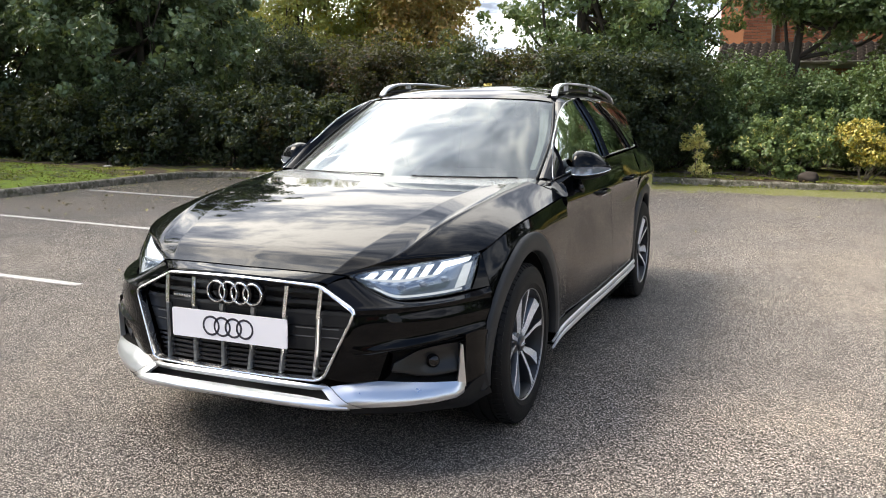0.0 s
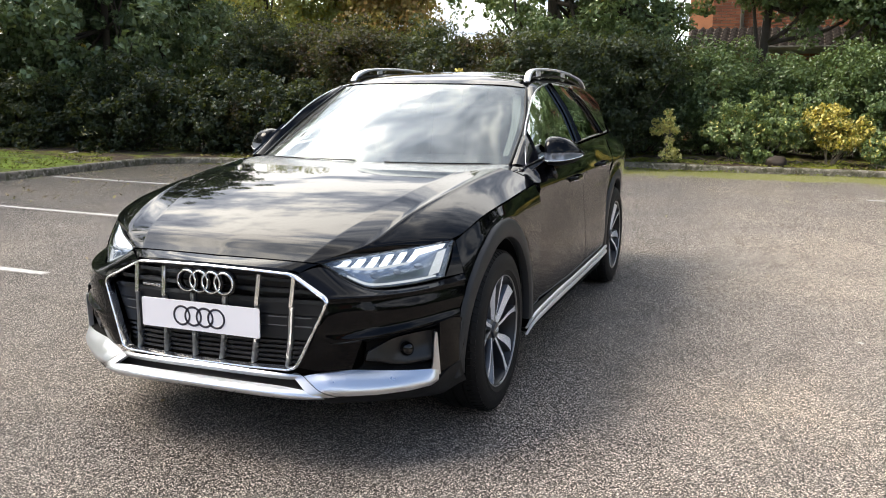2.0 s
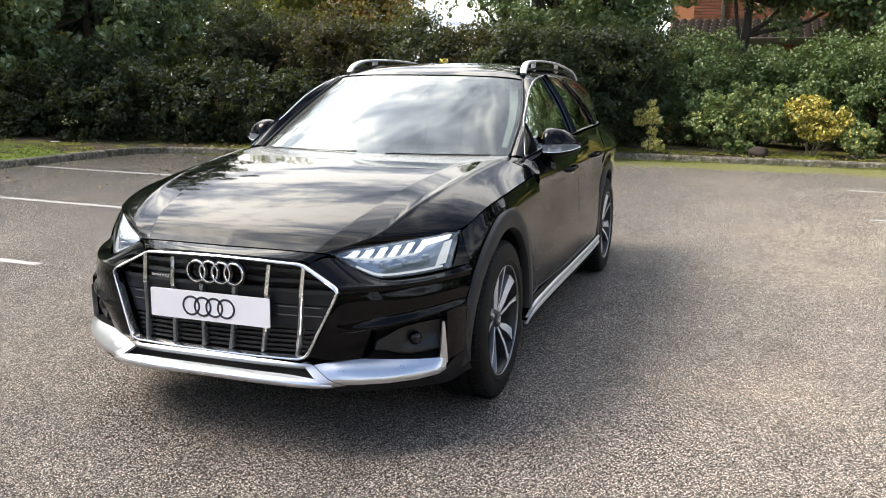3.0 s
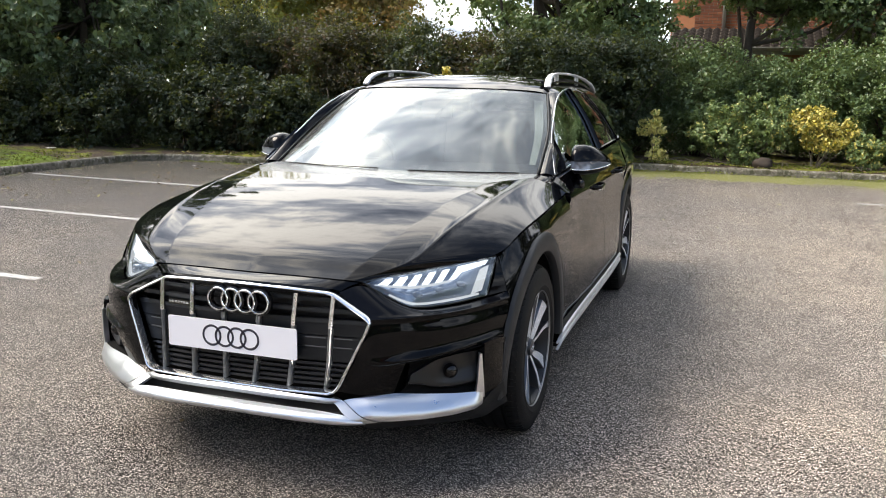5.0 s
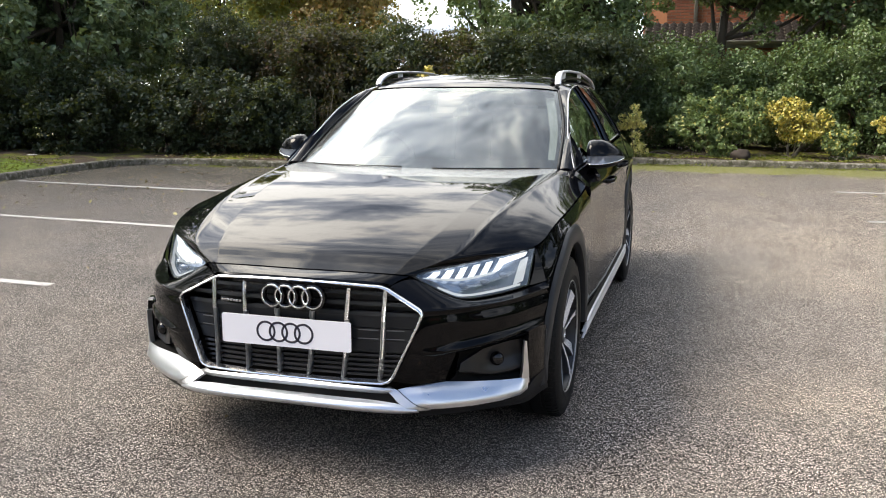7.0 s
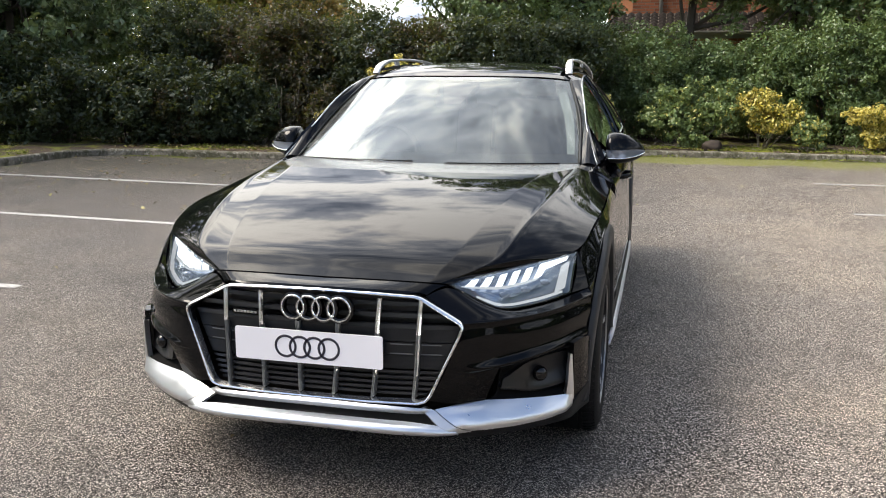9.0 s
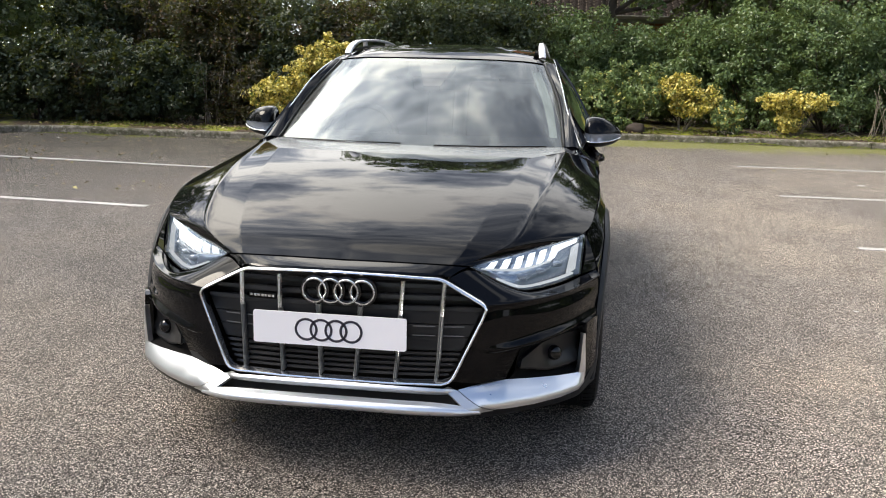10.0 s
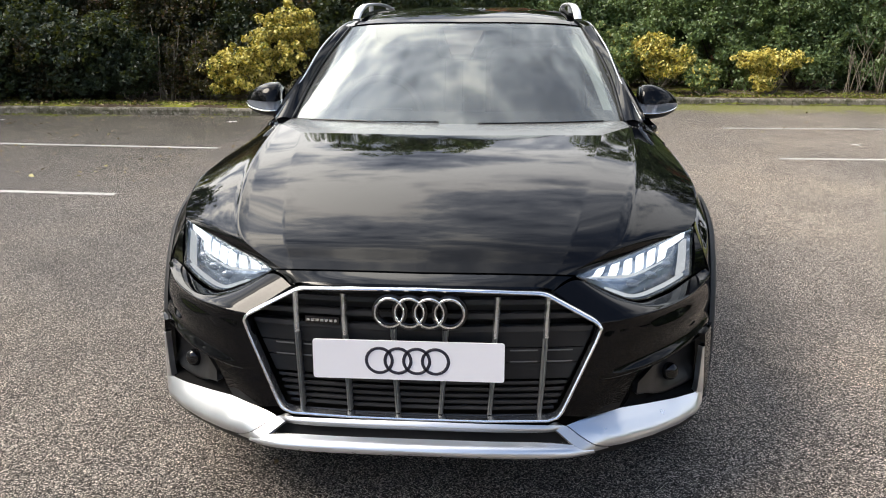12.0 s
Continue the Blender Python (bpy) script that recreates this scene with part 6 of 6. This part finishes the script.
def scatter(name, label, n_, box, size, mat, seed, z=.012):
    r_ = np.random.default_rng(seed)
    pts = np.stack([r_.uniform(box[0], box[1], n_), r_.uniform(box[2], box[3], n_), np.full(n_, z)], axis=1)
    me = leaf_mesh(name, pts, np.tile(np.array((0, 0, 3.0)), (n_, 1)), size, mat, r_)
    tagged(new(name, me), label, "leaves", kind="stuff")


scatter("fallen_leaves", "fallen pale leaves scattered on the tarmac", 170, (-8.5, -2.6, 5.5, 10.8), .032, LEAF_FALLEN, 5)
scatter("fallen_leaves", "fallen pale leaves scattered on the tarmac", 90, (-1.0, 9.0, 9.0, 13.4), .030, LEAF_FALLEN, 6)
scatter("fallen_leaves", "fallen pale leaves scattered on the tarmac", 60, (-8, 8, -2.0, 9.0), .020, LEAF_FALLEN, 7)
scatter("leaf_litter", "fallen leaves lying on the mossy verge", 500, (-8.5, -2.3, 11.15, 12.4), .035, LEAF_FALLEN, 8, .14)
scatter("leaf_litter", "fallen leaves lying on the mossy verge", 260, (-14.5, -9.6, 6.0, 11.0), .035, LEAF_FALLEN, 11, .16)
scatter("leaf_litter", "fallen leaves lying on the mossy verge", 500, (-.9, 8.5, 13.65, 14.9), .035, LEAF_FALLEN, 10, .135)
scatter("fallen_leaves", "fallen pale leaves scattered on the tarmac", 170, (-9.0, -6.2, 5.0, 10.9), .030, LEAF_FALLEN, 12)


def tufts(name, label, n_, box, seed, slope):
    """Low moss and grass blades on a verge; slope gives the height at (x, y)."""
    r_ = np.random.default_rng(seed)
    x, y = r_.uniform(box[0], box[1], n_), r_.uniform(box[2], box[3], n_)
    patchy = np.array([noise.noise((a * .9, b * .9, 7)) for a, b in zip(x, y)]) + r_.normal(0, .12, n_) > -.05
    x, y = x[patchy], y[patchy]
    z = np.array([slope(a, b) + .05 * noise.noise((a * 1.3, b * 1.3, 3)) + .012 for a, b in zip(x, y)])
    me = leaf_mesh(name, np.stack([x, y, z], axis=1), np.tile(np.array((0, 0, .6)), (len(x), 1)), .022, LEAF_MOSS, r_, long=2.2)
    tagged(new(name, me), label, "grass", kind="stuff")


tufts("grass_tufts", "low moss and grass blades on the verge", 9000, (-14.0, KERB_L - .2, 2.0, 10.3), 21, lambda a, b: .115 + .12 * min(1, max(0, (KERB_L - .1 - a) / 7)))
tufts("grass_tufts", "low moss and grass blades on the verge", 1300, (-8.2, -2.6, KERB_B + .25, KERB_B + .9), 22, lambda a, b: .118 + .02 * (b - KERB_B))
tufts("grass_tufts", "low moss and grass blades on the verge", 3500, (-1.0, 8.5, KERB_R + .15, KERB_R + .7), 23, lambda a, b: .118 + .02 * (b - KERB_R))
tufts("kerb_weeds", "moss and weeds growing along the foot of the kerb", 1800, (-1.2, 9.0, KERB_R - .26, KERB_R - .07), 24, lambda a, b: .004)
tufts("kerb_weeds", "moss and weeds growing along the foot of the kerb", 700, (-8.0, -2.4, KERB_B - .18, KERB_B - .07), 25, lambda a, b: .002)


def litter(x, y, z, size, seed):
    bm_ = bmesh.new()
    bmesh.ops.create_grid(bm_, x_segments=5, y_segments=4, size=1)
    for q in bm_.verts:
        q.co = Vector((q.co.x * size, q.co.y * size * .6, .35 * size * abs(noise.noise(q.co * 1.7 + Vector((seed, 0, 0)))) + .004))
    ob = part("paper_scrap", bm_, PAPER, None, "", True)
    md = ob.modifiers.new("thick", "SOLIDIFY")
    md.thickness = .002
    ob.matrix_basis = pose(x, y, z, 0, 0, seed * 37)
    tagged(ob, "crumpled scrap of white paper litter lying outdoors", "litter", "paper scraps")


litter(-10.3, 10.3, .17, .085, 1)
litter(-3.75, 10.15, .006, .075, 2)
litter(4.25, 8.35, .006, .05, 3)
litter(2.46, 2.57, .004, .016, 4)
litter(-7.2, 10.2, .006, .03, 5)

# ---- the brick house behind the garden trees ----
def brick_wall(name, x0, x1, y, z0, z1, parent, holes=()):
    """A wall facing -y: mortar body with proud bricks in stretcher bond, joined as stuff."""
    part("wall_core", block((x1 - x0, .25, z1 - z0), ((x0 + x1) / 2, y + .135, (z0 + z1) / 2), 0), MORTAR, parent)
    bl, bh, j = .215, .065, .010
    vs, fs = [], []
    row, z = 0, z0
    while z < z1 - .01:
        x = x0 - (bl / 2 if row % 2 else 0)
        while x < x1:
            a, b = max(x, x0), min(x + bl, x1)
            if b - a > .03 and not any(a < hx1 and b > hx0 and z < hz1 and z + bh > hz0 for hx0, hx1, hz0, hz1 in holes):
                n_ = len(vs)
                vs += [(a, y + .02, z), (b, y + .02, z), (b, y + .02, z + bh), (a, y + .02, z + bh), (a + .003, y, z + .003), (b - .003, y, z + .003), (b - .003, y, z + bh - .003), (a + .003, y, z + bh - .003)]
                fs += [tuple(n_ + i for i in q) for q in ((4, 5, 6, 7), (0, 1, 5, 4), (1, 2, 6, 5), (2, 3, 7, 6), (3, 0, 4, 7))]
            x += bl + j
        z += bh + j
        row += 1
    tagged(piece(name, vs, fs, BRICK, parent, "", False), kind="stuff")


house = thing("brick_house", "red brick house with a tiled lean-to roof, behind trees", "house", at=(-1.05, 0, 0))
brick_wall("brickwork", 1.22, 10.6, 21.9, 2.7, 7.0, house, ((4.0, 5.3, 4.3, 5.6), (7.4, 8.7, 4.3, 5.6)))
brick_wall("brickwork", .90, 10.5, 20.6, 0.0, 2.55, house)
part("rear_wing", block((.9, 3.0, 7.0), (.97, 24.6, 3.5), .01), BRICK_SUNLIT, house, "brick rear wing coloured pale orange as if sunlit")
# lean-to roof of pantiles
tiles = []
sl = math.atan2(.50, 1.4)
for r in range(6):
    for c in range(50):
        x = .75 + c * .20
        ya, za = 20.30 + r * .245, 2.46 + r * .245 * math.tan(sl)
        row0, row1 = [], []
        for q in range(5):
            dx = .205 * q / 4
            dz = .032 * math.sin(math.pi * 2 * q / 4) + .022
            row0.append((x + dx, ya, za + dz + .016))
            row1.append((x + dx, ya + .285, za + dz + .285 * math.tan(sl)))
        edge = [(p_[0], p_[1], p_[2] - .02) for p_ in row0]
        tiles.append(sheet(np.array([edge, row0, row1])))
v, f = joined(tiles)
tagged(piece("roof_tiling", v, f, TERRA, house, "dark clay pantiles", True), kind="stuff")
part("roof_deck", block((10.1, 1.6, .06), (5.75, 21.08, 2.71), 0, Matrix.Rotation(sl, 4, "X")), BARK, house)
g = []
for a in np.linspace(math.pi, 2 * math.pi, 9):
    g.append([(x, 20.22 + .06 * math.cos(a), 2.46 + .06 * math.sin(a)) for x in (.7, 10.8)])
v, f = shell(np.array(g), .004)
piece("gutter", v, f, GUTTER, house, "grey rain gutter")
part("fascia", block((10.0, .03, .18), (5.7, 20.30, 2.40), .003), GUTTER, house)
v, f = tube([(1.95, 21.84, 3.0), (1.95, 21.84, 7.0)], .045, 10)
piece("downpipe", v, f, PIPE, house, "white downpipe")
for x in (4.65, 8.05):
    part("window_frame", block((1.3, .08, 1.3), (x, 21.92, 4.95), .01), PIPE, house)
    part("window_pane", block((1.14, .03, 1.14), (x, 21.875, 4.95), .004), WINDOW, house)
part("main_roof", block((10.2, 4.0, .2), (5.75, 23.6, 7.9), 0, Matrix.Rotation(radians(32), 4, "X")), TERRA, house)

# ---- what closes the place behind and beside the camera ----
# added out of view: tall left trees block the sun, right ones darken reflections
for k, (x, y, h, r) in enumerate(((14.5, 12.0, 8.0, 2.8), (15.5, 8.0, 5.4, 2.6), (16.5, 4.0, 3.8, 2.4), (17.0, 0.2, 3.2, 2.2), (16.0, -4.0, 3.2, 2.2), (16.5, -9.0, 4.5, 2.3), (12.0, -15.5, 2.6, 2.2), (7.5, -17.0, 2.2, 2.2), (3.0, -17.5, 2.8, 2.4), (-2.0, -17.5, 2.2, 2.2), (-6.5, -17.0, 2.8, 2.4), (-11.0, -15.0, 2.6, 2.3), (-16.0, -10.0, 9.5, 3.0), (-17.0, -5.5, 10.0, 3.0), (-17.5, -1.0, 13.0, 3.0), (-18.2, 2.2, 16.0, 3.0))):
    plant("boundary_tree", "dense green tree added out of view beside the car park", T, (x, y, 0), [(x, y, h * .3, r, r, h * .3), (x, y, h * .65, r * .95, r * .95, h * .35)], 150, 38, .55, .19, LEAF_HEDGE if k < 2 else LEAF_DARK if k % 2 else LEAF_MID, 300 + k, .15, 8, "boundary trees", low=.1)


def plain_house(x, y, wide, deep, tall, turn, label):
    hs = thing("terraced_house", label, "house", "houses round the car park", at=(x, y, 0))
    hs.rotation_euler = (0, 0, radians(turn))
    part("wall", block((wide, deep, tall), (0, 0, tall / 2), .02), BRICK, hs)
    vs_ = [(-wide / 2 - .3, -deep / 2 - .3, tall), (wide / 2 + .3, -deep / 2 - .3, tall), (wide / 2 + .3, deep / 2 + .3, tall), (-wide / 2 - .3, deep / 2 + .3, tall), (-wide / 2 - .3, 0, tall + deep * .4), (wide / 2 + .3, 0, tall + deep * .4)]
    piece("roof", vs_, [(0, 1, 5, 4), (2, 3, 4, 5), (1, 2, 5), (3, 0, 4), (3, 2, 1, 0)], TERRA, hs, "", False)
    for q in (-.28, .28):
        for z in (1.5, tall - 1.3):
            wn = part("window", block((1.4, .1, 1.2), (wide * q, -deep / 2 - .01, z), .02), PIPE, hs)
            part("pane", block((1.24, .06, 1.04), (wide * q, -deep / 2 - .05, z), .01), WINDOW, wn)


plain_house(32, -14.0, 11, 8, 5.4, 90, "red brick house beside the car park")
plain_house(9, -26, 12, 8, 5.4, 180, "red brick house across the car park")
plain_house(-9, -27, 12, 8, 5.4, 180, "red brick house across the car park")
